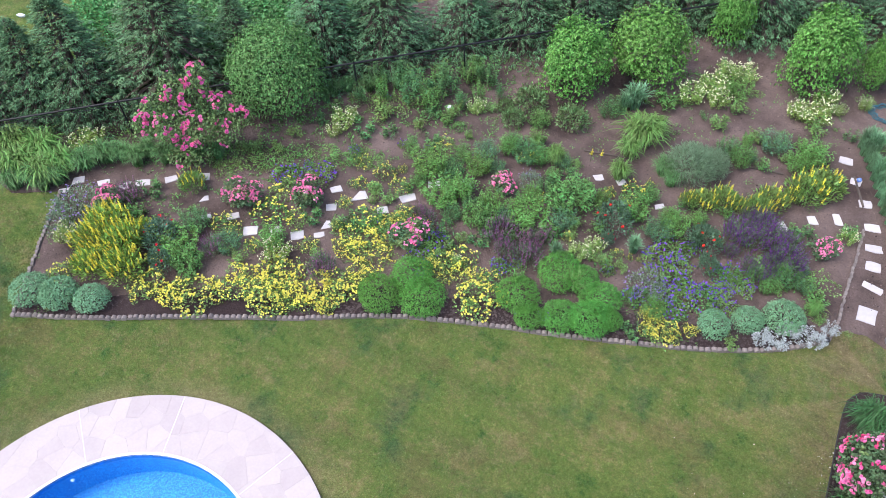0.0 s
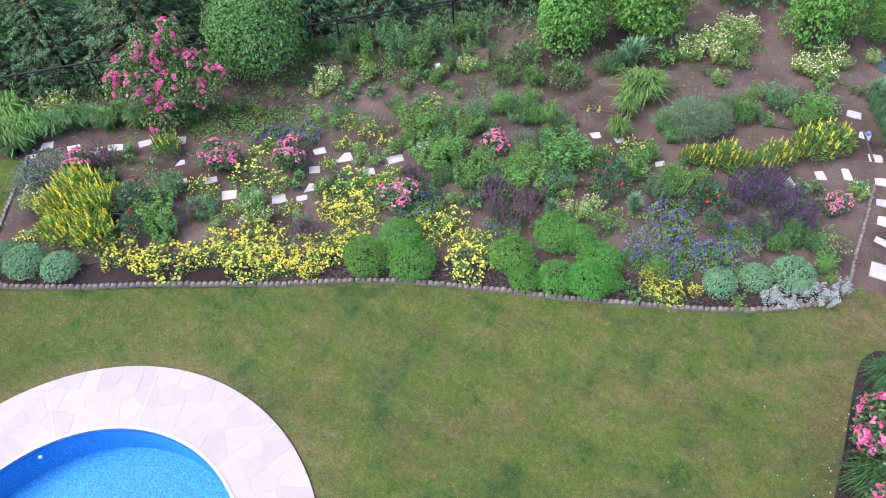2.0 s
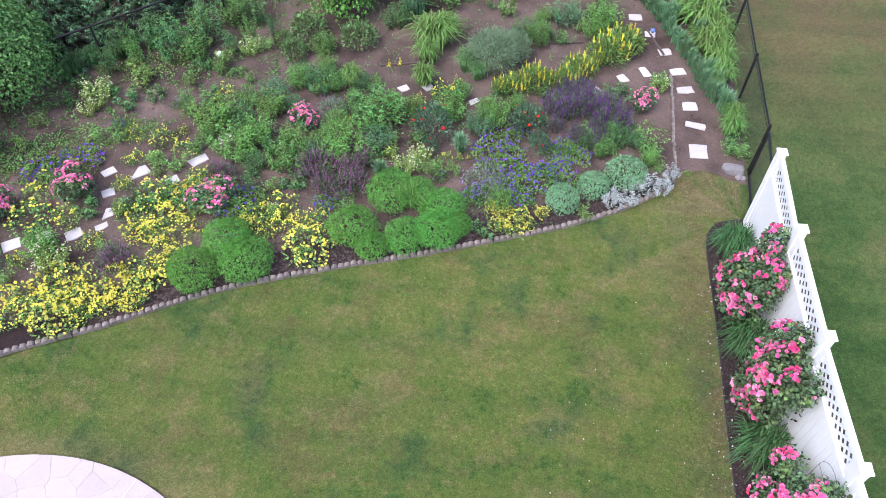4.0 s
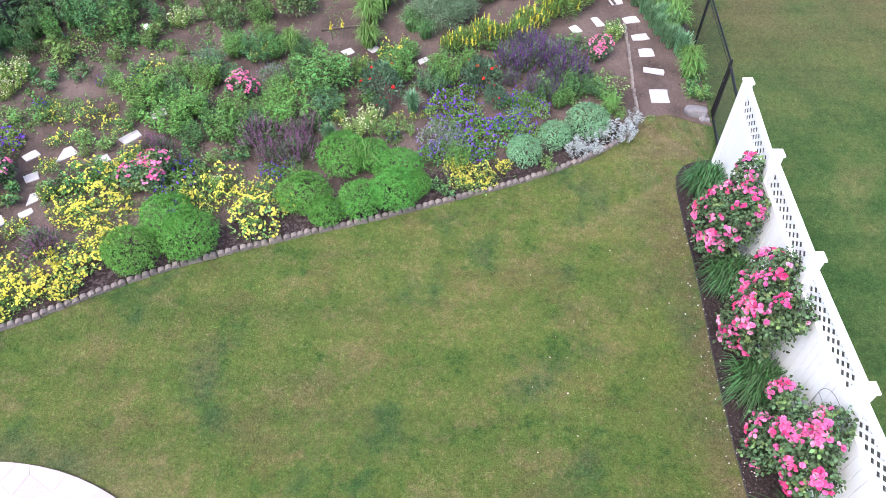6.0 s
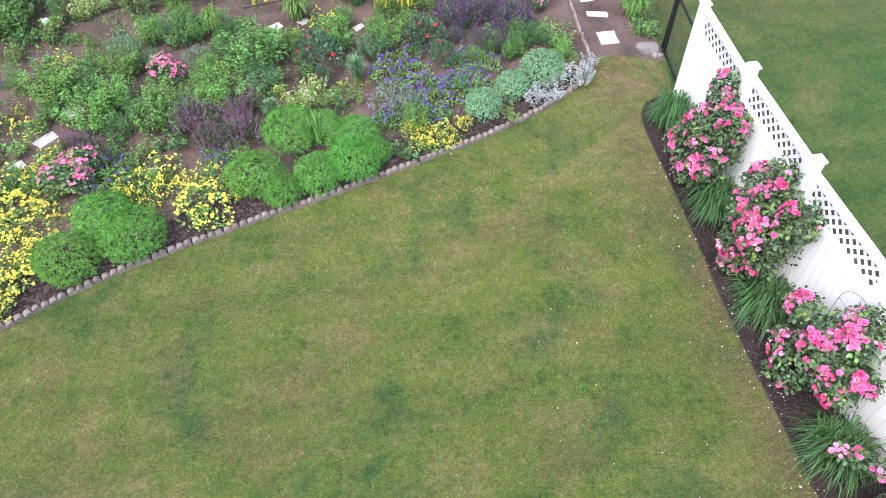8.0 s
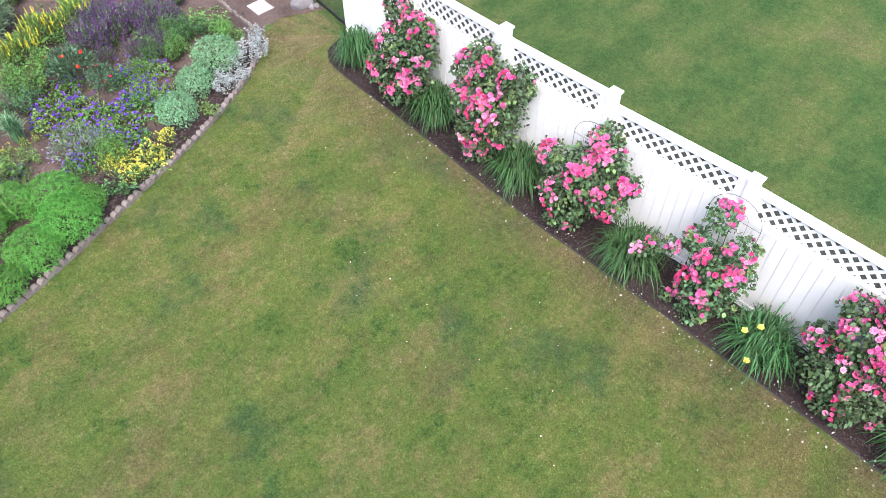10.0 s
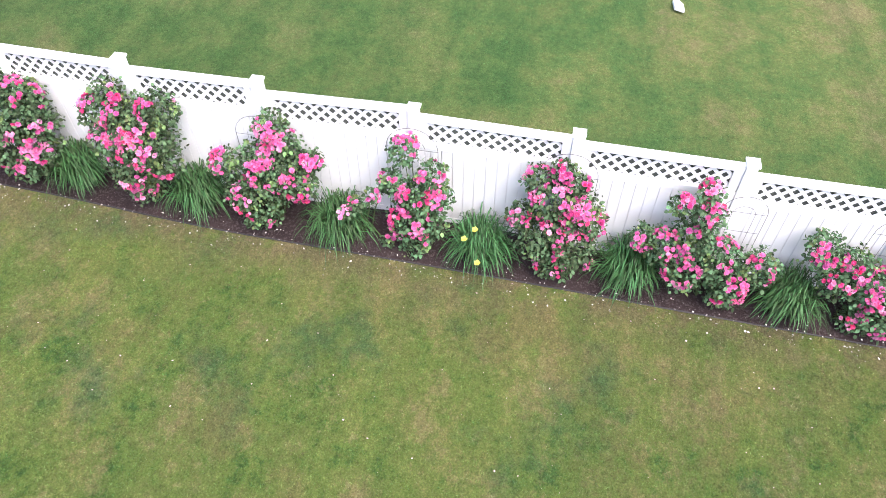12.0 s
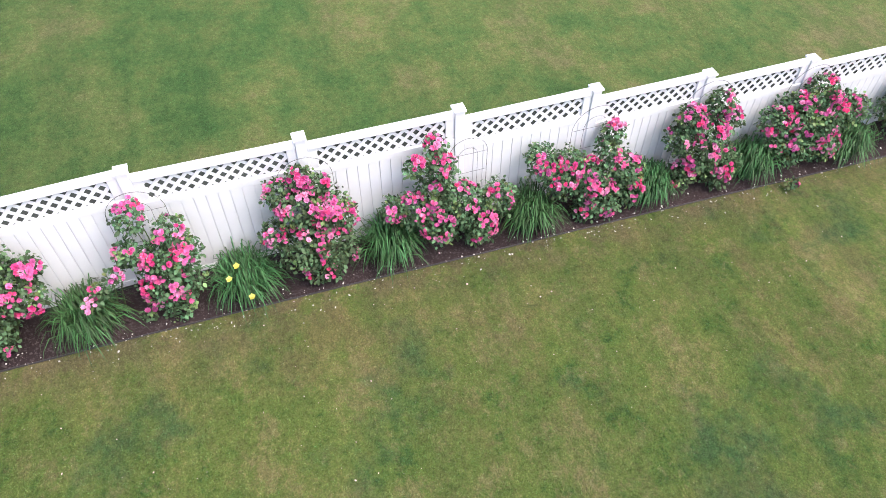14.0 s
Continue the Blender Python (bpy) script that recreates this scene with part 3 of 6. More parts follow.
def slab_mesh(name, poly, z0, z1, material, bevel=0.008):
    """A flat stone with a chipped, slightly bevelled rim."""
    cx, cy = sum(p[0] for p in poly) / len(poly), sum(p[1] for p in poly) / len(poly)
    bm = bmesh.new()
    low = [bm.verts.new((x, y, z0)) for x, y in poly]
    mid = [bm.verts.new((x, y, z1 - bevel)) for x, y in poly]
    top = [bm.verts.new((x + (cx - x) * bevel / 0.2, y + (cy - y) * bevel / 0.2, z1)) for x, y in poly]
    n = len(poly)
    for a, b in ((low, mid), (mid, top)):
        for k in range(n):
            bm.faces.new([a[k], a[(k + 1) % n], b[(k + 1) % n], b[k]])
    bm.faces.new(top)
    return bm_mesh(name, bm, material)


R_IN, R_OUT = 2.375, 3.53
deck = thing("pool_deck", "round pool surround of pink-beige irregular flagstones", "pool deck", pose(*POOL, POOL_Z))
part("mortar_base", ring_mesh("mortar_base", R_IN + 0.005, R_OUT, -0.25, 0.012, GROUT), deck)
part("earth_gap", ring_mesh("earth_gap", R_OUT, R_OUT + 0.015, -0.2, -0.012, SOIL), deck, "dark earth gap along the grass")
g = np.random.default_rng(21)
seeds = []
for _ in range(4000):
    a, r = g.random() * 2 * math.pi, math.sqrt(g.uniform((R_IN + 0.1) ** 2, (R_OUT - 0.05) ** 2))
    q = (r * math.cos(a), r * math.sin(a))
    if all(math.hypot(q[0] - s[0], q[1] - s[1]) > 0.15 + 0.40 * g.random() for s in seeds):
        seeds.append(q)
for s in seeds:
    poly = [(s[0] + 1.2 * dx, s[1] + 1.2 * dy) for dx, dy in ((-1, -1), (1, -1), (1, 1), (-1, 1))]
    for o in seeds:
        d = (o[0] - s[0], o[1] - s[1])
        far = math.hypot(*d)
        if 0 < far < 2.2:
            poly = clip_half(poly, (s[0] + d[0] * (0.5 - 0.003 / far), s[1] + d[1] * (0.5 - 0.003 / far)), d)
    a0 = math.atan2(s[1], s[0])
    for k in range(-12, 13):
        a = a0 + k * 0.065
        poly = clip_half(poly, (R_OUT * math.cos(a), R_OUT * math.sin(a)), (math.cos(a), math.sin(a)))
    poly = clip_half(poly, (R_IN * math.cos(a0), R_IN * math.sin(a0)), (-math.cos(a0), -math.sin(a0)))
    if len(poly) > 2:
        part("flagstone", slab_mesh("flagstone", poly, 0.0, 0.0150 + 0.002 * g.random(), FLAG, 0.002), deck)
joint = box_mesh("expansion_joint", (R_OUT - R_IN - 0.06, 0.020, 0.010), JOINT, 0.002)
for a in (140.4, 109.3, 69.6, 32, -4, -40, -76, -112, -148, 176):
    part("expansion_joint", joint, deck, "white joint strip across the deck", pose(0, 0, 0.0145, 0, 0, a) @ pose((R_OUT + R_IN) / 2 + 0.02, 0, 0))
pool = thing("swimming_pool", "round in-ground pool with blue speckled liner and clear water", "swimming pool", pose(*POOL, POOL_Z))
part("rim", ring_mesh("rim", R_IN - 0.012, R_IN + 0.034, -0.015, 0.034, RIM), pool, "white pool rim")
part("waterline_band", ring_mesh("waterline_band", R_IN - 0.012, R_IN - 0.008, -0.10, 0.03, BAND, top=False), pool, "dark blue patterned waterline band")
bm = bmesh.new()
bmesh.ops.create_cone(bm, cap_ends=True, segments=14, radius1=0.034, radius2=0.022, depth=0.03)
part("inlet", bm_mesh("inlet", bm, RIM), pool, "pale round inlet in the pool wall", pose(0, 0, -0.20, 0, 0, 148.1) @ pose(R_IN - 0.03, 0, 0, 0, -90, 0))
part("wall", ring_mesh("wall", R_IN - 0.008, R_IN, -0.62, -0.06, LINER, top=False), pool)
part("floor", disc_mesh("floor", R_IN - 0.004, -0.62, LINER), pool)
water = part("water", disc_mesh("water", R_IN - 0.013, -0.12, WATER), pool, "clear still water")
water.visible_shadow = False

# ---- white fence ----
POST_Y = [-0.14, -1.89, -3.69, -5.41, -7.30, -9.25, -11.19, -13.06, -14.79, -16.51, -18.30, -20.15, -22.0]
POST_X = [0.08, -0.02, -0.05, -0.02, 0.05, 0.02, 0.0, 0.0, 0.0, 0.0, 0.0, 0.0, 0.0]
POST_Z = [1.79, 1.92, 1.90, 1.80, 1.64, 1.60, 1.52, 1.37, 1.19, 1.04, 0.96, 0.89, 0.82]


def post_cap():
    bm = bmesh.new()
    box(bm, -0.078, 0.078, -0.078, 0.078, -0.05, -0.022)
    v = [bm.verts.new(p) for p in ((-0.07, -0.07, -0.022), (0.07, -0.07, -0.022), (0.07, 0.07, -0.022), (-0.07, 0.07, -0.022), (0, 0, 0.012))]
    bm.faces.new(v[3::-1])
    for k in range(4):
        bm.faces.new([v[k], v[(k + 1) % 4], v[4]])
    return bm_mesh("cap", bm, VINYL)


CAP = post_cap()
fence = thing("vinyl_fence", "white vinyl privacy fence with lattice top, stepping down the slope", "fence", pose(0, 0, 0))
for x, y, z in zip(POST_X, POST_Y, POST_Z):
    z0 = plane_z(y) - 0.05
    post = part("post", box_mesh("post", (0.127, 0.127, z - 0.045 - z0), VINYL, 0.006), fence, m=pose(x + 0.022, y, (z - 0.045 + z0) / 2))
    part("cap", CAP, post, m=pose(0, 0, (z + 0.045 - z0) / 2))

LAT, RAIL = 0.315, 0.10


def lattice_slats(panel, length, z0, z1):
    """Diagonal strips both ways, cut to the lattice opening."""
    step, wide = 0.150, 0.042
    for way in (1, -1):
        shared = {}
        k = -math.ceil((z1 - z0) / step) * step + (0.04 if way == 1 else 0.0)
        while k < length:
            a, b = max(k, 0), min(k + (z1 - z0), length)
            if b - a > 0.03:
                run = round(b - a, 2)
                if run not in shared:
                    bm = bmesh.new()
                    box(bm, -0.004, 0.004, -run / 2 * 1.414, run / 2 * 1.414, -wide / 2, wide / 2)
                    shared[run] = bm_mesh("slat", bm, VINYL)
                mid = (a + b) / 2
                zz = z0 + (mid - k) if way == 1 else z1 - (mid - k)
                part("slat", shared[run], panel, m=pose(0.005 * way, mid - length / 2, zz, 45 * way, 0, 0))
            k += step


for i in range(len(POST_Y) - 1):
    y1, y0 = POST_Y[i] - 0.064, POST_Y[i + 1] + 0.064
    length, top = y1 - y0, (POST_Z[i] + POST_Z[i + 1]) / 2 - 0.085
    low = plane_z(y1) + 0.03
    z1, z0 = top - 2 * RAIL - LAT + 0.005, low + RAIL - 0.005
    mid = (z0 + z1) / 2
    panel = part("panel", box_mesh("panel", (0.030, length - 0.004, z1 - z0), VINYL), fence, "white boarded panel with lattice above", pose((POST_X[i] + POST_X[i + 1]) / 2 + 0.008, (y0 + y1) / 2, mid, 0, 0, math.degrees(math.atan2(POST_X[i + 1] - POST_X[i], length))))
    rail = box_mesh("rail", (0.062, length - 0.002, RAIL), VINYL, 0.006)
    for name, z in (("top_rail", top - RAIL / 2), ("middle_rail", top - RAIL * 1.5 - LAT), ("bottom_rail", low + RAIL / 2)):
        part(name, rail, panel, m=pose(-0.008, 0, z - mid))
    n = 13
    board = box_mesh("board", (0.030, length / n - 0.006, z1 - z0), VINYL, 0.002)
    for k in range(n):
        part("board", board, panel, m=pose(-0.018, (k + 0.5) * length / n - length / 2, 0))
    stile = box_mesh("stile", (0.035, 0.11, LAT), VINYL, 0.004)
    for s in (-1, 1):
        part("stile", stile, panel, m=pose(-0.008, s * (length / 2 - 0.056), top - RAIL - LAT / 2 - mid))
    # added sheet, no known part of the fence: makes the lattice holes read dark
    part("lattice_screen", box_mesh("lattice_screen", (0.004, length - 0.1, LAT + 0.02), HOLE_DARK), panel, "dark grey sheet added behind the lattice to darken its holes", pose(0.022, 0, top - RAIL - LAT / 2 - mid))
    lattice_slats(panel, length, top - RAIL - LAT - 0.01 - mid, top - RAIL + 0.01 - mid)

# ---- black wire fences ----


def wire_net(name, length, height, step, thick, material):
    """Crossed diagonal wires in the y-z plane, y from 0 to length."""
    vs, fs = [], []
    k = -height
    while k < length:
        for way in (1, -1):
            a, b = max(k, 0), min(k + height, length)
            if b - a > 0.01:
                za, zb = (a - k, b - k) if way == 1 else (height - (a - k), height - (b - k))
                for off in ((0, thick), (thick, 0)):
                    base = len(vs)
                    vs += [(-off[0], a, za - off[1]), (-off[0], b, zb - off[1]), (off[0], b, zb + off[1]), (off[0], a, za + off[1])]
                    fs.append((base, base + 1, base + 2, base + 3))
        k += step
    return fast_mesh(name, vs, fs, material)


def wire_fence(name, label, a, b, height, posts, rail=0.018, step=0.075, post_r=0.022, thick=0.0014):
    """Black posts, a top rail and wire mesh from a to b on the ground."""
    (ax, ay), (bx, by) = a, b
    length = math.hypot(bx - ax, by - ay)
    turn = math.degrees(math.atan2(-(bx - ax), by - ay))
    rise = math.degrees(math.atan2(plane_z(by) - plane_z(ay), length))
    root = thing(name, label, "wire fence", pose(ax, ay, plane_z(ay), 0, 0, turn) @ pose(0, 0, 0, rise, 0, 0))
    part("mesh", wire_net("mesh", length, height, step, thick, MESHWIRE), root)
    part("top_rail", tube("top_rail", [(0, 0, height), (0, length, height)], rail, BLACK, 8), root)
    part("tension_wire", tube("tension_wire", [(0, 0, height - 0.10), (0, length, height - 0.10)], 0.008, BLACK, 6), root)
    post = tube("post", [(0, 0, -0.1), (0, 0, height + 0.03), (0, 0, height + 0.06)], [post_r, post_r, post_r * 0.4], BLACK, 8)
    for u in posts:
        part("post", post, root, m=pose(0, u * length, 0))
    return root


gate = thing("garden_gate", "black metal gate with wire mesh, closed, beside the white fence", "gate", pose(0.19, -0.02, plane_z(0), 0, 0, -7.3))
part("mesh", wire_net("mesh", 1.12, 1.05, 0.06, 0.0014, MESHWIRE), gate, m=pose(0, 0, 0.06))
for name, pts in (("bottom_bar", ((0, 0, 0.05), (0, 1.12, 0.05))), ("top_bar", ((0, 0, 1.12), (0, 1.12, 1.12))),
                  ("hinge_bar", ((0, 0.0, 0.05), (0, 0.0, 1.12))), ("latch_bar", ((0, 1.12, 0.05), (0, 1.12, 1.12)))):
    part(name, tube(name, pts, 0.034 if name == "latch_bar" else 0.024, BLACK, 8), gate)
part("latch", box_mesh("latch", (0.05, 0.10, 0.06), BLACK, 0.008), gate, m=pose(0, 1.17, 0.8))
wire_fence("side_fence", "black wire mesh fence with thin posts beside the lawn", (0.345, 1.20), (0.95, 13.2), 1.12, [0.0, 0.168, 0.33, 0.5, 0.67, 0.84, 1.0], post_r=0.03)
wire_fence("back_fence", "black wire mesh fence in front of the spruces", (-21.44, -4.16), (-2.20, 11.98), 1.0, [k / 9 for k in range(10)], rail=0.024, step=0.09)

# ---- edging blocks ----


def block_mesh(seed):
    """A small concrete edging block with a rounded top."""
    bm = bmesh.new()
    g = random.Random(seed)
    w, d, h = 0.054, 0.043, 0.075
    prof = [(-w, 0.0), (-w, h * 0.55), (-w * 0.6, h * 0.9), (0, h * (1.0 + 0.1 * g.random())), (w * 0.6, h * 0.9), (w, h * 0.55), (w, 0.0)]
    a = [bm.verts.new((x + 0.004 * g.uniform(-1, 1), -d + 0.006 * g.random(), z)) for x, z in prof]
    b = [bm.verts.new((x + 0.004 * g.uniform(-1, 1), d - 0.006 * g.random(), z)) for x, z in prof]
    bm.faces.new(a)
    bm.faces.new(b[::-1])
    for k in range(len(prof) - 1):
        bm.faces.new([a[k], a[k + 1], b[k + 1], b[k]])
    return bm_mesh("edging_block", bm, EDGE)


BLOCKS = [block_mesh(k) for k in range(6)]


def along(line, step):
    """Evenly spaced places and headings along a line of points."""
    out, left = [], 0.0
    for (ax, ay), (bx, by) in zip(line, line[1:]):
        d = math.hypot(bx - ax, by - ay)
        u = left
        while u < d:
            out.append((ax + (bx - ax) * u / d, ay + (by - ay) * u / d, math.degrees(math.atan2(by - ay, bx - ax))))
            u += step
        left = u - d
    return out


def smooth_line(line, rounds=2):
    for _ in range(rounds):
        new_line = [line[0]]
        for a, b in zip(line, line[1:]):
            new_line += [(a[0] * 0.75 + b[0] * 0.25, a[1] * 0.75 + b[1] * 0.25), (a[0] * 0.25 + b[0] * 0.75, a[1] * 0.25 + b[1] * 0.75)]
        line = new_line + [line[-1]]
    return line


edging = thing("garden_edging", "row of small weathered brown-grey edging blocks round the flower bed", "edging", kind="structure")
for line, narrow in ((smooth_line(FRONT), 1.0), (smooth_line(RIGHT), 0.62), (LEFT, 0.8)):
    for x, y, a in along(line, 0.114):
        part("edging_block", random.choice(BLOCKS), edging,
             m=pose(x + random.uniform(-0.008, 0.008), y + random.uniform(-0.008, 0.008), plane_z(y) + random.uniform(-0.016, 0.006), random.uniform(-4, 4), random.uniform(-4, 4), a + random.uniform(-7, 7)) @ Matrix.Diagonal((1, narrow, 1, 1)))
lines = [(x, y, plane_z(y) + 0.012) for x, y in smooth_line(MULCH_EDGE)]
tagged(new("plastic_edging", tube("plastic_edging", lines, 0.011, PLASTIC, 6)), "black plastic edging between mulch and lawn", "edging", kind="structure")

# ---- stepping stones ----
STONES = [
    (-17.24, -2.34, 0.15), (-16.65, -2.14, 0.16), (-16.19, -2.03, 0.19), (-15.83, -1.76, 0.19), (-15.30, -1.38, 0.16), (-14.67, -0.99, 0.17),
    (-14.24, -1.55, 0.12), (-13.85, -1.97, 0.12), (-13.34, -1.68, 0.15), (-12.73, -1.86, 0.17), (-12.26, -1.61, 0.15), (-11.74, -1.53, 0.15),
    (-11.32, -1.31, 0.12), (-11.34, -1.01, 0.14), (-11.51, -0.52, 0.14), (-11.69, -0.01, 0.15), (-11.13, 0.03, 0.22), (-10.43, -0.10, 0.15),
    (-10.09, 0.46, 0.19), (-9.75, 1.08, 0.14), (-6.45, 2.89, 0.13), (-5.95, 2.98, 0.12), (-4.97, 2.63, 0.12), (-17.31, -2.73, 0.12)]
g = random.Random(5)
for x, y, r in STONES:
    a0 = g.uniform(0.5, 0.85)
    wide, deep = r * 0.92, r * g.uniform(0.55, 0.78)
    poly = []
    for u, v in ((-1, -1), (1, -1), (1, 1), (0.2, 1.12), (-1, 1))[: g.choice((4, 5, 5))] if g.random() < 0.6 else ((-1, -1), (0.1, -1.1), (1, -0.9), (1, 1), (-1, 1)):
        px, py = wide * u * g.uniform(0.8, 1.1), deep * v * g.uniform(0.8, 1.1)
        poly.append((px * math.cos(a0) - py * math.sin(a0), px * math.sin(a0) + py * math.cos(a0)))
    thing("stepping_stone", "pale irregular flat stepping stone set in the soil", "stepping stone", pose(x, y, plane_z(y), g.uniform(-2, 2), g.uniform(-2, 2), 0), "stepping stones",
          data=slab_mesh("stepping_stone", poly, -0.02, 0.026, STEP, 0.008))
# x, y, width, depth, turn
PATH_STONES = [(-0.55, 1.61, 0.37, 0.40, -3), (-0.53, 2.34, 0.39, 0.18, -14), (-0.58, 2.90, 0.30, 0.25, 0), (-0.62, 3.40, 0.35, 0.20, 10), (-0.72, 3.98, 0.33, 0.22, 12),
               (-0.94, 4.63, 0.29, 0.23, 13), (-1.21, 5.23, 0.24, 0.22, -5), (-1.49, 5.84, 0.32, 0.24, 2), (-1.42, 3.91, 0.17, 0.33, 22), (-1.90, 3.66, 0.20, 0.25, 24),
               (-2.43, 3.19, 0.18, 0.27, 38)]
for x, y, wide, deep, turn in PATH_STONES:
    ring = [(u * wide / 2 * g.uniform(0.88, 1.08), v * deep / 2 * g.uniform(0.86, 1.08)) for u, v in ((-1, -1), (0.1, -1.05), (1, -1), (1, 0.2), (0.95, 1), (-0.2, 1.04), (-1, 0.9))]
    thing("stepping_stone", "pale flat stepping stone of the footpath, set in the soil", "stepping stone", pose(x, y, plane_z(y), g.uniform(-2, 2), g.uniform(-2, 2), turn), "stepping stones",
          data=slab_mesh("stepping_stone", ring, -0.02, 0.026, STEP, 0.008))

# ---- plants ----


def root_of(name, label, category, group):
    return thing(name, label, category, group=group)


def spruce(seed):
    g = np.random.default_rng(seed)
    root = root_of("spruce_tree", "dense dark green young spruce behind the wire fence", "tree", "row of spruces")
    r, h, n = 1.25, 2.75, 2700
    tier = np.floor(g.random(n) ** 1.25 * 24) / 24
    u = np.clip(tier + g.normal(size=n) * 0.016, 0.0, 0.985)
    branch = np.floor(g.random(n) * 15)
    ang = branch * 0.4189 + tier * 41.0 + g.normal(size=n) * 0.15
    reach = r * (1 - u) ** 0.75 * (0.86 + 0.24 * np.sin(branch * 5.1 + tier * 77))
    t = 0.5 + 0.5 * g.random(n) ** 0.6
    out = np.stack([np.cos(ang), np.sin(ang), np.zeros(n)], 1)
    p = out * (reach * t)[:, None] + np.stack([np.zeros(n), np.zeros(n), 0.12 + u * h * 0.93 - 0.20 * t**2 * reach], 1)
    way = unit(out + np.stack([g.normal(size=n) * 0.4, g.normal(size=n) * 0.4, -0.12 - 0.22 * g.random(n) + 0.9 * u**3], 1))
    side = unit(np.cross(way, (0, 0, 1.0)))
    parts_v = []
    s = (0.75 + 0.5 * g.random(n))[:, None]
    for along_, turn, size in ((0.0, 0.0, 0.12), (0.0, 0.8, 0.078), (0.0, -0.8, 0.078), (0.055, 0.65, 0.058), (0.055, -0.65, 0.058)):
        w = way * math.cos(turn) + side * math.sin(turn)
        parts_v.append(leaf_quads(p + way * along_ * s, w, np.array((0, 0, 1.0)) + 0.5 * g.normal(size=(n, 3)), size * s[:, 0], 0.020 * s[:, 0], 0.5, 0.1))
    part("foliage", fast_mesh("foliage", np.concatenate(parts_v), quads(5 * n), L_SPRUCE), root)
    # bare inner twigs, broad and brown, also standing for shade between the branches
    m = 600
    v = leaf_quads(p[:m] * (0.3, 0.3, 1.0), out[:m] + (0, 0, -0.1), np.array((0, 0, 1.0)) + 0.5 * g.normal(size=(m, 3)), reach[:m] * 0.62, 0.05, 0.2, 0.1)
    part("dead_wood", fast_mesh("dead_wood", v, quads(m), BARK), root, "bare brown inner twigs", kind="stuff")
    part("trunk", tube("trunk", [(0, 0, -0.1), (0, 0, h * 0.5), (0, 0, h * 0.97)], [0.09, 0.06, 0.01], BARK, 8), root)
    return root


def bush(name, label, material, r, h, n, length, width, seed, category="shrub", group="", lumps=10, lump=0.3, trunk=True, shell=0.66, ragged=0.06, tuft=0):
    root = root_of(name, label, category, group)
    if tuft:
        part("foliage", tuft_leaves("foliage", n, r, h, length, width, material, seed, tuft, lumps=lumps, lump=lump, shell=shell, ragged=ragged), root)
    else:
        part("foliage", dome_leaves("foliage", n, r, h, length, width, material, seed, lift=0.4, wild=0.55, lumps=lumps, lump=lump, shell=shell, ragged=ragged), root)
    part("inner_leaves", dome_leaves("inner_leaves", n // 4, r * 0.7, h * 0.8, length * 1.3, width * 1.5, material, seed + 50, lift=0.1, wild=0.9), root, kind="stuff")
    if trunk:
        part("stalk_tuft", stems("stalk_tuft", 14, r * 0.6, h * 0.75, BARK, seed, 0.014), root, kind="stuff")
    return root


def flowering(name, label, leaf_mat, r, h, n, length, width, flower, nf, size, seed, petals=6, category="flowering plant", group="", low=0.35, lump=0.2, wild=0.6):
    root = root_of(name, label, category, group)
    part("foliage", dome_leaves("foliage", n, r, h, length, width, leaf_mat[seed % len(leaf_mat)] if isinstance(leaf_mat, tuple) else leaf_mat, seed, lift=0.5, wild=wild, lump=lump, shell=0.5), root)
    part("stalk_tuft", stems("stalk_tuft", 18, r * 0.8, h * 0.85, STEM, seed, 0.004), root, kind="stuff")
    if nf:
        part("blossoms", top_flowers("blossoms", nf, r, h, size, flower, seed, petals, low, lump), root, kind="stuff")
    return root


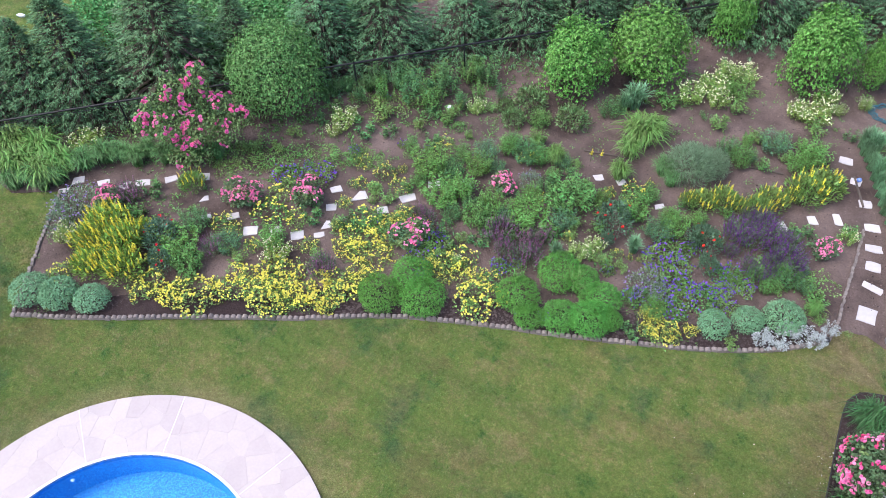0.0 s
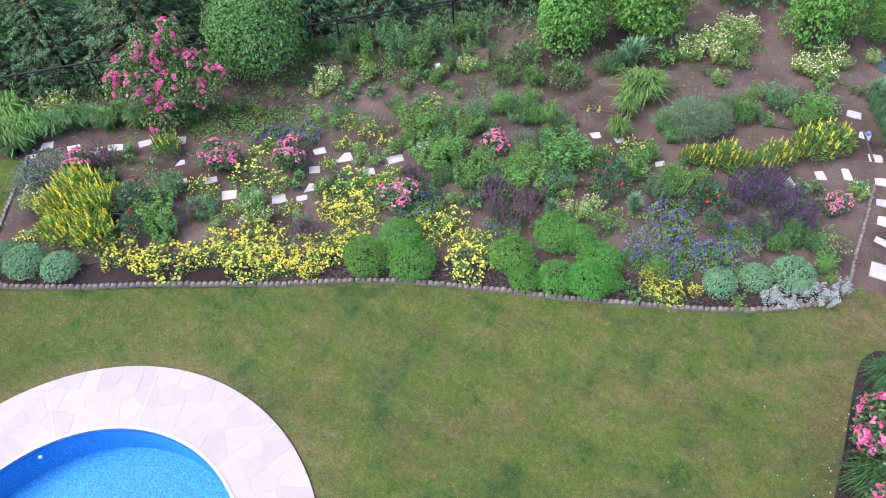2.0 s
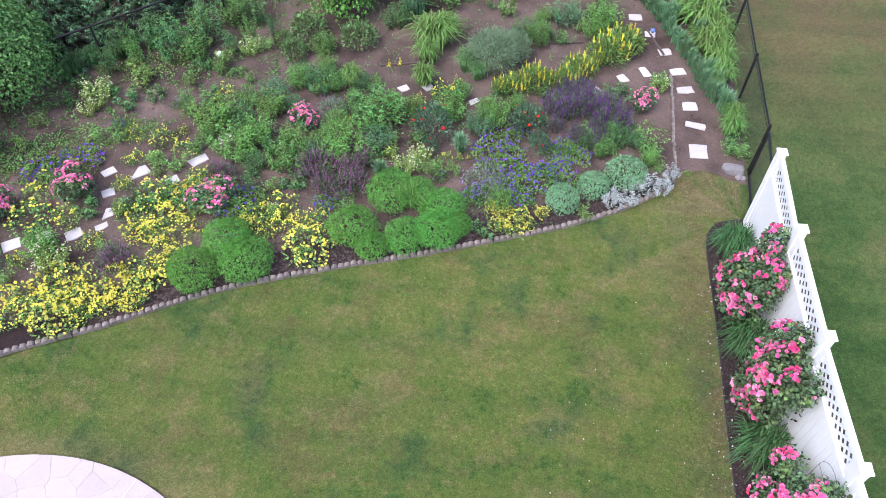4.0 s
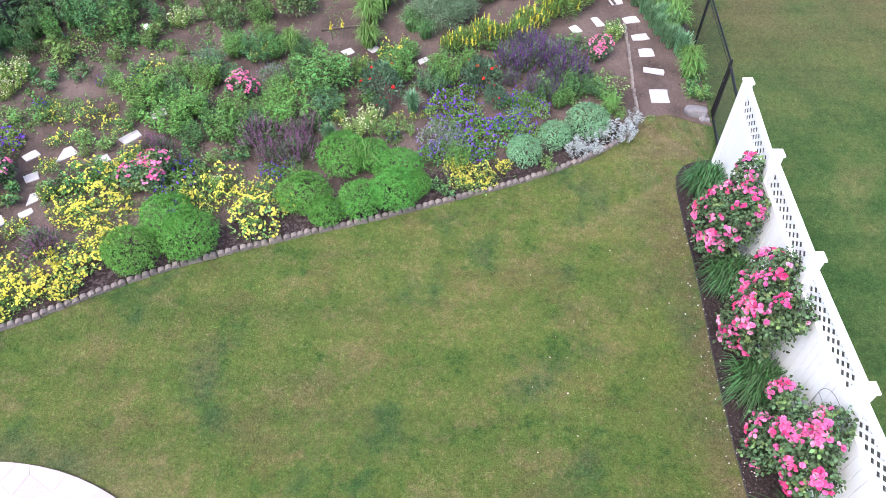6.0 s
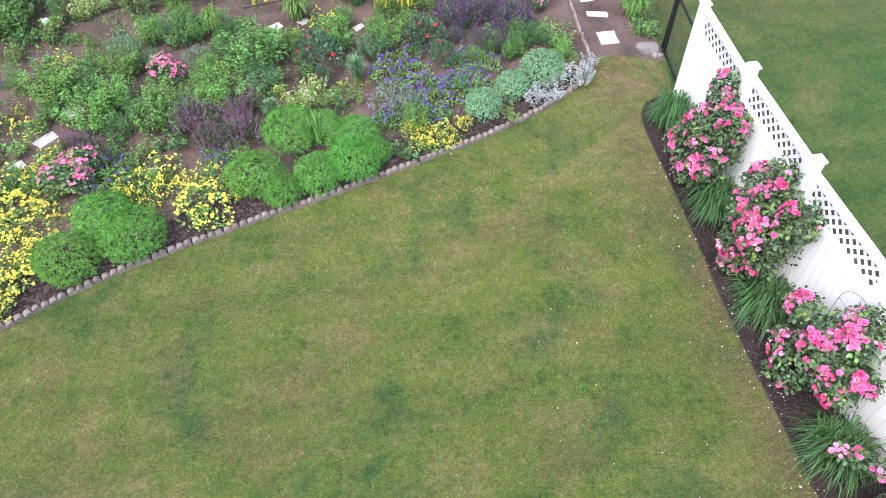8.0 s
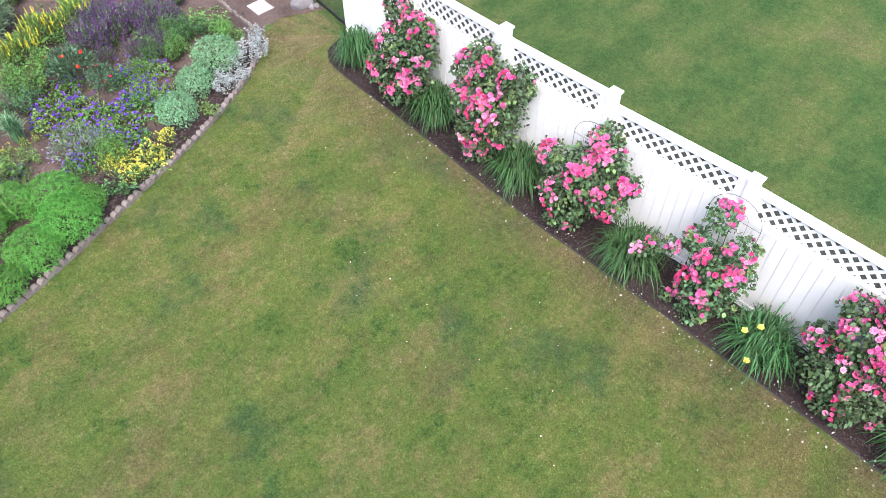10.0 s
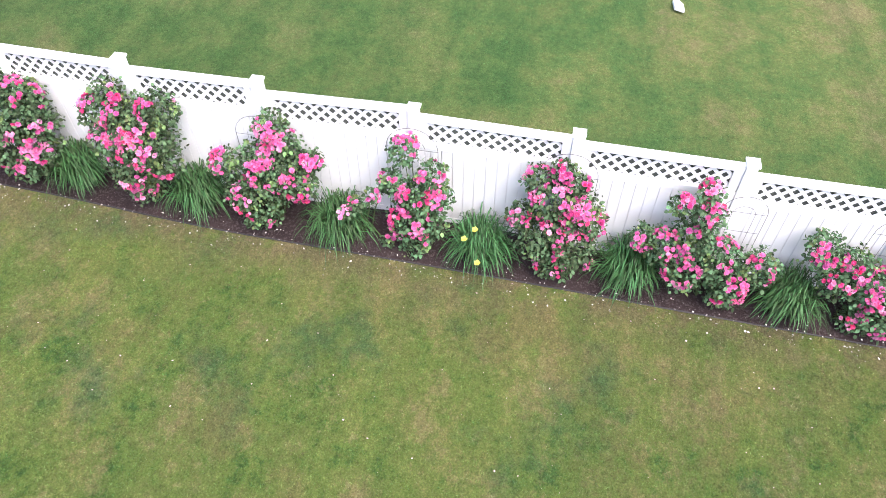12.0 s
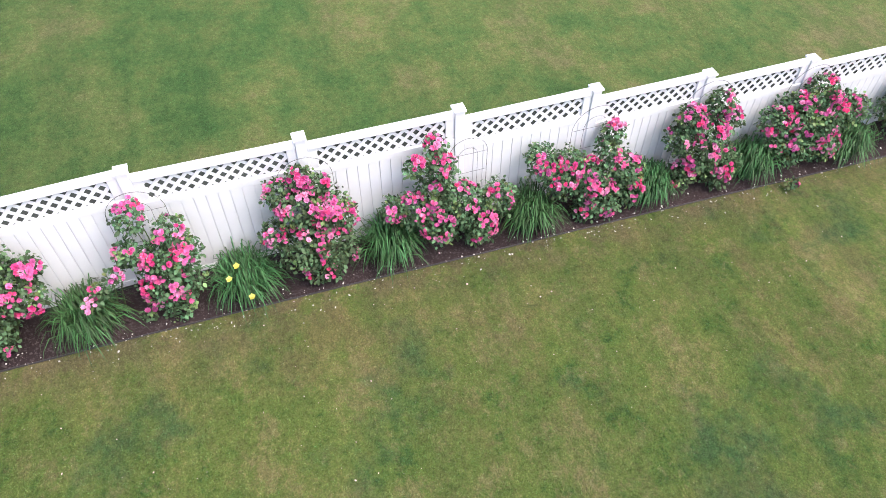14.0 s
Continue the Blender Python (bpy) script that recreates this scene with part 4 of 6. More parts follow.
def upright(name, label, leaf_mat, r, h, count, k, length, width, seed, flower=None, nf=0, size=0.03, category="perennial", group="", tip_mat=None):
    """A clump of upright leafy shoots: leaves set round each stalk, crowded towards its tip, which ends in a whorl of paler young leaves."""
    root = root_of(name, label, category, group)
    m = leaf_mat[seed % len(leaf_mat)] if isinstance(leaf_mat, tuple) else leaf_mat
    g = np.random.default_rng(seed)
    a, q = g.random(count) * 6.283, np.sqrt(g.random(count))
    way = np.stack([np.cos(a), np.sin(a), np.zeros(count)], 1)
    foot = way * (0.6 * r * q)[:, None]
    tall = h * (0.55 + 0.5 * g.random(count)) * (1 - 0.35 * q * q)
    tip = way * (r * 0.95 * q * (0.85 + 0.3 * g.random(count)))[:, None] + np.stack([0.03 * g.normal(size=count), 0.03 * g.normal(size=count), tall], 1)
    rise = unit(tip - foot)
    vs, young = [], []
    for j in range(k + 6):
        last = j >= k
        u = np.full(count, 0.97) + 0.03 * g.random(count) if last else 0.15 + 0.83 * ((j + 0.6 * g.random(count)) / k) ** 0.65
        pos = foot + (tip - foot) * u[:, None] + 0.006 * g.normal(size=(count, 3))
        ang = a * 3 + 2.4 * j + 0.35 * g.normal(size=count)
        lift = 0.55 if last else 0.15
        out = np.stack([np.cos(ang), np.sin(ang), lift + 0.15 * g.normal(size=count)], 1) + 0.3 * rise
        s = (0.62 if last else 1.0) * (0.75 + 0.5 * g.random(count))
        (young if last else vs).append(leaf_quads(pos, out, np.array((0, 0, 1.0)) + 0.25 * g.normal(size=(count, 3)), length * s, width * s, 0.18, 0.1 if last else 0.28))
    for part_name, some, mat_ in (("foliage", vs, m), ("young_leaves", young, tip_mat or L_TIP)):
        v = np.concatenate(some)
        part(part_name, fast_mesh(part_name, v, quads(len(v) // 4), mat_), root, kind="stuff")
    w = 0.004
    side = np.array((w, 0, 0))
    v = np.stack([foot - side, foot + side, tip + side * 0.4, tip - side * 0.4, foot - side[[1, 0, 2]], foot + side[[1, 0, 2]], tip + side[[1, 0, 2]] * 0.4, tip - side[[1, 0, 2]] * 0.4], 1)
    part("stalk_tuft", fast_mesh("stalk_tuft", v.reshape(-1, 3), quads(2 * count), STEM), root, kind="stuff")
    if nf:
        i = g.integers(0, count, nf)
        pos = tip[i] + g.normal(size=(nf, 3)) * (0.045, 0.045, 0.02) + (0, 0, 0.02)
        part("blossoms", flower_mesh("blossoms", pos, np.array((0, 0, 1.0)) + 0.5 * g.normal(size=(nf, 3)), size, flower, g, 6), root, kind="stuff")
    return root


def sprawl(name, label, leaf_mat, r, h, n, length, width, flower, nf, size, seed, group="", patchy=0.0, category="flowering plant"):
    """A low uneven mat: lumpy foliage with a ragged outline, flowers held just above it in loose drifts."""
    root = root_of(name, label, category, group)
    m = leaf_mat[seed % len(leaf_mat)] if isinstance(leaf_mat, tuple) else leaf_mat
    g = np.random.default_rng(seed)

    def spread(count, high):
        a, q = g.random(count) * 6.283, np.sqrt(g.random(count))
        rim = np.array([1.0 + 0.55 * noise.noise(Vector((1.6 * math.cos(t), 1.6 * math.sin(t), seed * 1.7))) for t in a])
        x, y = r * q * rim * np.cos(a), r * q * rim * np.sin(a)
        lump = np.array([noise.noise(Vector((4.5 * i, 4.5 * j, seed * 0.9))) for i, j in zip(x, y)])
        drift = np.array([noise.noise(Vector((6.0 * i, 6.0 * j, seed * 2.3 + 5))) for i, j in zip(x, y)])
        top = h * np.clip(0.62 + 0.75 * lump, 0.12, 1.2) * (1 - 0.55 * q**3)
        return np.stack([x, y, top * high(count)], 1), drift

    p, _ = spread(n, lambda c: 0.25 + 0.75 * g.random(c) ** 0.5)
    way = g.normal(size=(n, 3)) * (1, 1, 0.5) + (0, 0, 0.45)
    s = 0.65 + 0.7 * g.random(n)
    part("foliage", fast_mesh("foliage", round_leaves(p, way, np.array((0, 0, 1.0)) + 0.5 * g.normal(size=(n, 3)), length * s, width * s), sixes(n), m), root)
    part("stalk_tuft", stems("stalk_tuft", 16, r * 0.8, h * 0.8, STEM, seed, 0.003), root, kind="stuff")
    if nf:
        p, drift = spread(nf * 2, lambda c: 1.0 + 0.15 * g.random(c))
        p = p[drift > patchy - 0.12][:nf]
        part("blossoms", flower_mesh("blossoms", p + (0, 0, 0.02), np.array((0, 0, 1.0)) + 0.45 * g.normal(size=p.shape), size * (0.75 + 0.5 * g.random(len(p))), flower, g, 7), root, kind="stuff")
    return root


SPIKE = {}


def one_spike(material, seed, dots, size, length):
    """A single flower spike, its florets joined to a thin axis."""
    key = (material.name, seed, dots)
    if key not in SPIKE:
        g = np.random.default_rng(seed + 40)
        u = np.linspace(0, 1, dots)
        p = np.stack([0.7 * size * (1 - 0.6 * u) * g.normal(size=dots), 0.7 * size * (1 - 0.6 * u) * g.normal(size=dots), u * length], 1)
        d = unit(g.normal(size=p.shape) * (1, 1, 0.5) + (0, 0, 0.3))
        s = size * (1.0 - 0.55 * u) * (0.8 + 0.4 * g.random(dots))
        v = leaf_quads(p - d * s[:, None] * 0.6, d, unit(g.normal(size=p.shape)), s * 1.7, s * 1.3)
        axis = np.array([(0.003, 0, -0.05), (-0.003, 0, -0.05), (0, 0.002, length), (0, -0.002, length)])
        SPIKE[key] = fast_mesh("flower_spike", np.concatenate([v, axis]), quads(dots + 1), material)
    return SPIKE[key]


def spiky(name, label, leaf_mat, r, h, n, flower, nf, seed, dots=14, size=0.022, spike=0.4, length=0.09, width=0.028, group="", single=False):
    root = root_of(name, label, "flowering plant", group)
    part("foliage", dome_leaves("foliage", n, r * 0.95, h * 0.75, length, width, leaf_mat, seed, lift=0.8, wild=0.5, lump=0.15, shell=0.4), root)
    part("stalk_tuft", stems("stalk_tuft", nf, r, h * 0.9, STEM, seed, 0.004), root, kind="stuff")
    if not single:
        part("flower_haze", spikes("flower_haze", nf, r, h, flower, seed, dots, size, spike), root, kind="stuff")
        return root
    g = np.random.default_rng(seed)
    for k in range(nf):
        a, q = g.random() * 6.283, math.sqrt(g.random())
        z = h * (0.52 + 0.24 * g.random()) * (1 - 0.25 * q * q)
        part("flower_spike", one_spike(flower, k % 4, 46, size, spike * h), root,
             m=pose(q * r * math.cos(a), q * r * math.sin(a), z, -9 * q * math.sin(a), 9 * q * math.cos(a), 0))
    return root


def straps(name, label, material, r, h, n, width, seed, stiff, group=""):
    root = root_of(name, label, "perennial", group)
    part("leaves", arching("leaves", n, r, h, width, material, seed, stiff), root)
    part("young_leaves", arching("young_leaves", n // 5, r * 0.5, h * 0.85, width * 0.8, material, seed + 3, 0.85), root)
    return root


BLOOM = {}


def bloom(material, seed):
    """One open rose of unit width, petals joined at the heart."""
    key = (material.name, seed)
    if key not in BLOOM:
        g = np.random.default_rng(seed + 900)
        v, f = rosette(np.zeros((1, 3)), np.array([(0, 0, 1.0)]), 1.0, g, 13, 5)
        bm = bmesh.new()
        vs = [bm.verts.new(p) for p in v]
        for q in f:
            bm.faces.new([vs[i] for i in q])
        bmesh.ops.remove_doubles(bm, verts=bm.verts[:], dist=0.001)
        BLOOM[key] = bm_mesh("bloom", bm, material)
    return BLOOM[key]


def cane_rose(name, label, place, lobes, seed, group="", full=1.0, front=(-0.62, 0, 0.78), limit=9.0, leaf_mat=L_ROSE, leaf_size=0.050,
              petals=(F_ROSE, F_PALE, F_DEEP, F_ROSE, F_ROSE), size=0.069, bunch=9, dense=1.0):
    """A rose: leafy lobes of (x, y, z, r) on arching canes, blooms in tight clusters on the lobes' outer sides."""
    root = thing(name, label, "rose bush", place, group)
    g = np.random.default_rng(seed)
    c, r = np.array([l[:3] for l in lobes]), np.array([l[3] for l in lobes]) * 0.97
    front = np.array(front)
    n = int(10500 * (0.05 / leaf_size) ** 2 * np.sum(r * r) * dense)
    k = g.choice(len(r), n, p=r * r / np.sum(r * r))
    d = unit(g.normal(size=(n, 3)) + (0, 0, 0.15))
    swell = 1 + 0.38 * np.array([noise.noise(Vector((q * 2.6 + i * 3.7).tolist()) + Vector((seed, 0, 0))) for q, i in zip(d, k)])
    p = c[k] + d * (r[k] * swell * (0.55 + 0.52 * g.random(n) ** 0.8))[:, None]
    deep = np.min(np.linalg.norm(p[:, None] - c[None], axis=2) / r[None] + 9 * (np.arange(len(r))[None] == k[:, None]), axis=1)
    ok = (deep > 0.6) & (p[:, 2] > 0.05) & (p[:, 0] < limit)
    p, d = p[ok], d[ok]
    n = len(p)
    way = 0.7 * d + (0, 0, -0.05) + 0.8 * g.normal(size=(n, 3))
    s = 0.6 + 0.7 * g.random(n)
    corners = round_leaves(p, way, d + (0, 0, 0.5) + 0.6 * g.normal(size=(n, 3)), leaf_size * s, leaf_size * 0.72 * s).reshape(-1, 6, 3)
    pale = np.array([noise.noise(Vector((q * 5.0).tolist()) + Vector((0, seed, 0))) for q in p]) > 0.36
    for part_name, some, mat_, what in (("foliage", ~pale, leaf_mat, ""), ("young_leaves", pale, L_YOUNG, "light yellow-green young leaves")):
        if some.sum():
            part(part_name, fast_mesh(part_name, corners[some].reshape(-1, 3), sixes(int(some.sum())), mat_), root, what, kind="stuff")
    for x, y, z, rr in lobes:
        if z > 0.3:
            part("cane", tube("cane", [(0.05 * g.normal(), 0.06 * g.normal(), -0.03), (x * 0.5, y * 0.45, z * 0.55), (x, y, z + rr * 0.5)], [0.010, 0.008, 0.004], STEM, 5), root)
    top = np.max(c[:, 2])
    count = 0
    for q, rr in zip(c, r):
        for _ in range(max(1, int(0.5 + full * (66 * rr * rr + 0.6) * (0.5 + 0.8 * q[2] / top)))):
            for _ in range(14):
                o = unit(g.normal(size=3) + 0.75 * front)
                at = q + o * rr * (0.98 + 0.1 * g.random())
                clear = np.min(np.where(np.all(c == q, axis=1), 9, np.linalg.norm(c - at, axis=1) / r))
                if o @ front > 0.05 and clear > 0.92 and at[2] > min(0.22, 0.5 * top):
                    break
            else:
                continue
            mine = petals[int(g.random() * len(petals))]
            a = unit(np.cross(o, (0.3, 0.2, 0.9)))
            b = np.cross(o, a)
            for i in range(1 + int(g.random() ** 0.9 * bunch)):
                w, far = 2.4 * i + g.random(), size * 0.52 * math.sqrt(i + 0.15)
                aside = a * math.cos(w) + b * math.sin(w)
                spot = at + aside * far - o * far * far * 3 + 0.12 * size * g.normal(size=3)
                face = Vector((o * 1.2 + aside * far * 9 + 0.3 * g.normal(size=3)).tolist()).to_track_quat("Z", "Y")
                big = size * g.uniform(0.7, 1.2)
                if count < 290:
                    part("bloom", bloom(mine if g.random() < 0.6 else petals[int(g.random() * len(petals))], i % 4), root, m=Matrix.LocRotScale(Vector(spot.tolist()), face, Vector((big, big, big))))
                count += 1
    return root


def grow(build, rows, r0, variants=2, tall=None, seed=0):
    """Set plants at rows of (x, y, radius): some built anew, the rest copies."""
    g = random.Random(seed + 77)
    made = []
    for i, (x, y, r) in enumerate(rows):
        s = r / r0
        sz = (0.45 + 0.55 * s) * g.uniform(0.92, 1.08) * (tall or 1.0)
        m = Matrix.LocRotScale((x, y, plane_z(y) + 0.005), Euler((0, 0, g.random() * 6.28)), (s, s * g.uniform(0.94, 1.06), sz))
        if len(made) < variants:
            root = build(seed + 11 * len(made))
            root.matrix_basis = m
            made.append(root)
        else:
            copy_thing(made[i % variants], m)


SPRUCE = [
    (-20.60, -1.50, 1.6), (-19.50, -0.90, 1.21), (-18.86, -0.19, 1.51), (-17.07, 1.13, 1.38), (-16.01, 2.51, 1.02), (-14.21, 3.67, 1.14),
    (-13.00, 4.69, 1.13), (-11.40, 6.02, 1.23), (-10.15, 7.05, 1.1), (-9.02, 8.00, 1.12), (-7.61, 9.18, 1.26), (-6.61, 10.01, 1.21),
    # these three spruces stand in for dark leafy shrubs at the right end
    (-4.76, 10.27, 1.35), (-2.76, 11.00, 1.35), (-0.87, 11.27, 1.3)]
HEDGE_SHRUB = [
    (-19.70, 1.80, 0.79), (-17.73, 2.59, 0.93), (-15.94, 4.12, 0.92), (-15.42, 5.23, 0.94)]
ROUND_BUSH = [
    (-14.43, 1.89, 1.22)]
LILAC_BUSH = [
    (-8.16, 5.53, 1.01), (-6.60, 6.75, 1.09), (-2.82, 8.21, 1.32), (-1.35, 8.73, 0.6), (-5.04, 9.06, 0.82)]
SANTOLINA_GREY = [
    (-15.72, -5.18, 0.44), (-15.12, -5.00, 0.42), (-14.47, -4.79, 0.39), (-3.19, -0.04, 0.35), (-2.63, 0.35, 0.33), (-2.02, 0.69, 0.44)]
GREEN_MOUND = [
    (-9.33, -2.16, 0.44), (-8.50, -1.89, 0.45), (-8.94, -1.49, 0.42), (-6.84, -1.02, 0.48), (-6.44, -1.38, 0.30), (-6.26, -0.15, 0.52),
    (-5.80, -0.09, 0.37), (-5.32, -0.40, 0.42), (-5.90, -1.13, 0.41), (-5.37, -0.94, 0.47), (-4.99, -0.77, 0.25)]
COREOPSIS = [
    (-13.79, -4.04, 0.39), (-13.20, -3.94, 0.34), (-12.64, -3.76, 0.48), (-12.22, -3.20, 0.37), (-11.68, -2.93, 0.51), (-11.34, -2.54, 0.48),
    (-10.87, -2.93, 0.49), (-11.39, -3.18, 0.38), (-10.42, -2.59, 0.46), (-10.10, -2.25, 0.35), (-9.94, -1.85, 0.33), (-10.25, -2.82, 0.29),
    (-9.89, -1.35, 0.39), (-10.38, -1.09, 0.46), (-9.93, -0.43, 0.33), (-10.63, -1.38, 0.30), (-8.74, -0.99, 0.29), (-7.53, -1.31, 0.43),
    (-8.06, -0.87, 0.29), (-4.05, -0.56, 0.26), (-4.29, -0.62, 0.19), (-3.55, -0.24, 0.17), (-4.29, -0.19, 0.17), (-3.83, -0.54, 0.17),
    (-4.44, -0.27, 0.12)]
COREOPSIS_SPARSE = [
    (-15.59, -4.56, 0.29), (-12.58, -1.26, 0.43), (-12.69, -0.66, 0.40), (-13.37, -2.03, 0.30), (-12.41, -2.24, 0.31), (-14.04, -3.49, 0.29),
    (-11.94, -1.22, 0.32), (-13.02, -2.03, 0.26), (-11.33, -1.71, 0.34), (-10.94, -3.15, 0.21), (-7.62, -1.58, 0.19), (-10.98, -1.02, 0.25),
    (-11.53, 0.93, 0.35), (-11.29, 0.31, 0.19), (-10.92, 0.41, 0.15), (-10.87, 0.89, 0.38), (-10.59, 1.15, 0.17), (-10.38, 0.65, 0.25),
    (-10.04, 2.18, 0.32), (-5.62, 2.69, 0.43), (-6.08, 2.49, 0.22), (-8.25, -0.64, 0.31), (-8.58, -0.86, 0.31), (-7.54, -0.89, 0.36),
    (-11.28, -0.33, 0.27), (-9.85, 0.01, 0.23), (-7.37, 1.67, 0.13), (-5.36, 3.13, 0.13), (-9.24, -0.15, 0.16), (-10.58, -0.58, 0.36),
    (-9.91, -0.36, 0.29), (-8.25, 2.60, 0.14), (-8.36, -1.19, 0.27), (-9.44, -0.15, 0.19), (-5.40, 0.92, 0.14), (-5.13, 0.93, 0.10),
    (-4.96, 0.96, 0.07), (-8.06, 2.78, 0.17), (-6.45, 0.87, 0.14), (-10.37, 1.54, 0.15)]
LOOSESTRIFE_TALL = [
    (-15.42, -3.66, 0.47), (-14.83, -3.46, 0.49), (-15.05, -4.14, 0.43), (-14.42, -3.92, 0.42), (-15.43, -3.23, 0.47), (-14.71, -2.98, 0.33)]
LOOSESTRIFE = [
    (-14.64, -1.38, 0.33), (-2.17, 4.26, 0.48), (-1.88, 4.58, 0.48), (-2.42, 4.04, 0.27), (-2.81, 3.69, 0.33), (-3.04, 3.37, 0.27),
    (-3.41, 3.24, 0.30), (-3.76, 3.26, 0.30), (-4.16, 3.00, 0.30), (-4.44, 2.92, 0.27)]
SHRUB_ROSE = [
    (-15.94, -2.70, 0.34), (-13.38, -1.29, 0.40), (-13.16, -1.14, 0.29), (-12.05, -0.61, 0.40), (-9.43, -0.62, 0.37), (-1.58, 2.72, 0.33),
    (-8.22, 1.53, 0.30)]
RED_ROSE = [
    (-14.17, -2.97, 0.45), (-13.78, -3.45, 0.32), (-5.72, 1.60, 0.50), (-5.70, 1.06, 0.29), (-3.86, 1.87, 0.41), (-3.63, 1.30, 0.40)]
SALVIA = [
    (-10.70, -2.13, 0.37), (-15.70, -2.29, 0.39), (-13.07, -2.70, 0.31), (-9.36, -0.03, 0.30), (-7.75, 0.28, 0.50), (-7.10, 0.33, 0.43),
    (-7.06, -0.07, 0.46), (-6.93, 0.57, 0.31), (-7.53, -0.09, 0.35), (-9.61, 0.07, 0.24), (-3.30, 2.43, 0.40), (-3.01, 2.36, 0.44),
    (-2.71, 2.58, 0.42), (-2.37, 2.48, 0.42), (-2.23, 2.14, 0.42), (-2.06, 2.00, 0.31), (-2.51, 1.90, 0.31), (-2.58, 1.58, 0.26),
    (-2.88, 1.66, 0.25), (-3.30, 1.91, 0.21), (-2.82, 2.90, 0.35), (-3.12, 2.86, 0.28)]
LAVENDER = [
    (-16.60, -3.01, 0.57), (-16.47, -3.41, 0.35), (-7.82, 2.02, 0.19), (-9.02, 1.29, 0.13), (-4.60, 0.35, 0.30), (-4.43, 0.23, 0.21)]
GERANIUM = [
    (-9.01, -0.61, 0.36), (-9.11, -0.91, 0.27), (-12.88, -0.17, 0.36), (-12.16, 0.19, 0.36), (-12.56, 0.24, 0.19), (-10.39, 2.00, 0.18),
    (-7.43, -0.46, 0.26), (-10.98, 1.88, 0.15), (-11.90, 1.20, 0.18), (-12.15, 3.23, 0.13), (-10.37, -0.49, 0.20), (-8.88, -1.35, 0.18),
    (-4.40, 1.34, 0.41), (-4.19, 1.18, 0.41), (-4.09, 0.72, 0.41), (-3.86, 0.51, 0.41), (-3.58, 0.62, 0.38), (-3.24, 0.86, 0.39),
    (-4.74, 0.01, 0.32), (-4.66, 1.14, 0.37), (-3.12, 1.35, 0.32), (-2.81, 1.17, 0.33), (-3.95, 0.04, 0.33), (-3.07, 0.57, 0.28),
    (-4.11, 1.66, 0.28), (-4.56, 0.85, 0.30), (-4.22, 0.23, 0.30), (-5.43, 0.40, 0.16), (-6.17, -1.20, 0.16), (-6.70, -1.30, 0.14),
    (-8.95, -0.23, 0.14), (-7.16, -0.23, 0.18), (-3.40, 1.33, 0.24), (-3.13, 1.08, 0.23), (-3.49, 0.77, 0.23)]
LEAFY = [
    (-13.69, -2.95, 0.42), (-13.87, -2.32, 0.33), (-13.35, -3.19, 0.35), (-12.88, -2.47, 0.31), (-12.06, -1.98, 0.31), (-10.05, 1.45, 0.41),
    (-9.51, 1.54, 0.36), (-9.49, 2.08, 0.25), (-9.06, 2.41, 0.37), (-8.66, 2.75, 0.34), (-9.03, 1.89, 0.29), (-8.18, 2.73, 0.42),
    (-7.83, 2.77, 0.28), (-7.33, 2.85, 0.25), (-9.02, 1.01, 0.45), (-9.41, 0.72, 0.40), (-8.94, 0.34, 0.27), (-8.32, 0.45, 0.43),
    (-7.89, 0.76, 0.27), (-7.57, 1.52, 0.33), (-7.33, 0.89, 0.39), (-7.37, 1.98, 0.28), (-6.80, 1.78, 0.62), (-6.71, 1.21, 0.39),
    (-6.18, 2.12, 0.26), (-5.45, 2.09, 0.31), (-4.04, 4.87, 0.31), (-3.69, 4.68, 0.34), (-3.12, 5.49, 0.46), (-2.27, 5.42, 0.52),
    (-4.29, 7.00, 0.30), (-6.91, 4.99, 0.35), (-8.31, 3.92, 0.32), (-1.73, 4.85, 0.29), (-6.59, 2.24, 0.27), (-8.14, 3.30, 0.20),
    (-8.60, 3.09, 0.20), (-5.27, 2.66, 0.26), (-8.64, 2.07, 0.25), (-7.75, 1.17, 0.26), (-8.28, 0.93, 0.28), (-8.70, 0.74, 0.23),
    (-7.38, 2.35, 0.17), (-3.49, 4.87, 0.19), (-3.69, 5.29, 0.20), (-2.51, 5.02, 0.24), (-9.45, 1.24, 0.26), (-10.06, 0.95, 0.19),
    (-4.78, 1.80, 0.39), (-4.12, 2.41, 0.27), (-4.50, 2.05, 0.27), (-2.14, 1.65, 0.29), (-2.43, 1.33, 0.23), (-1.78, 1.67, 0.24),
    (-4.68, 2.21, 0.29), (-4.31, -0.19, 0.20), (-2.72, 1.53, 0.21), (-2.25, 1.83, 0.21), (-1.87, 2.07, 0.16), (-3.09, 1.25, 0.17)]
LEAFY_TALL = [
    (-12.68, 2.79, 0.23), (-12.19, 3.19, 0.27), (-11.44, 3.41, 0.50), (-11.03, 3.43, 0.43), (-10.85, 3.97, 0.44), (-10.34, 3.67, 0.39),
    (-10.67, 1.74, 0.29), (-12.56, 3.45, 0.26), (-10.55, 4.76, 0.38), (-10.05, 4.74, 0.38), (-9.60, 4.39, 0.27), (-10.00, 4.05, 0.32),
    (-11.96, 3.77, 0.30), (-11.19, 4.35, 0.30)]
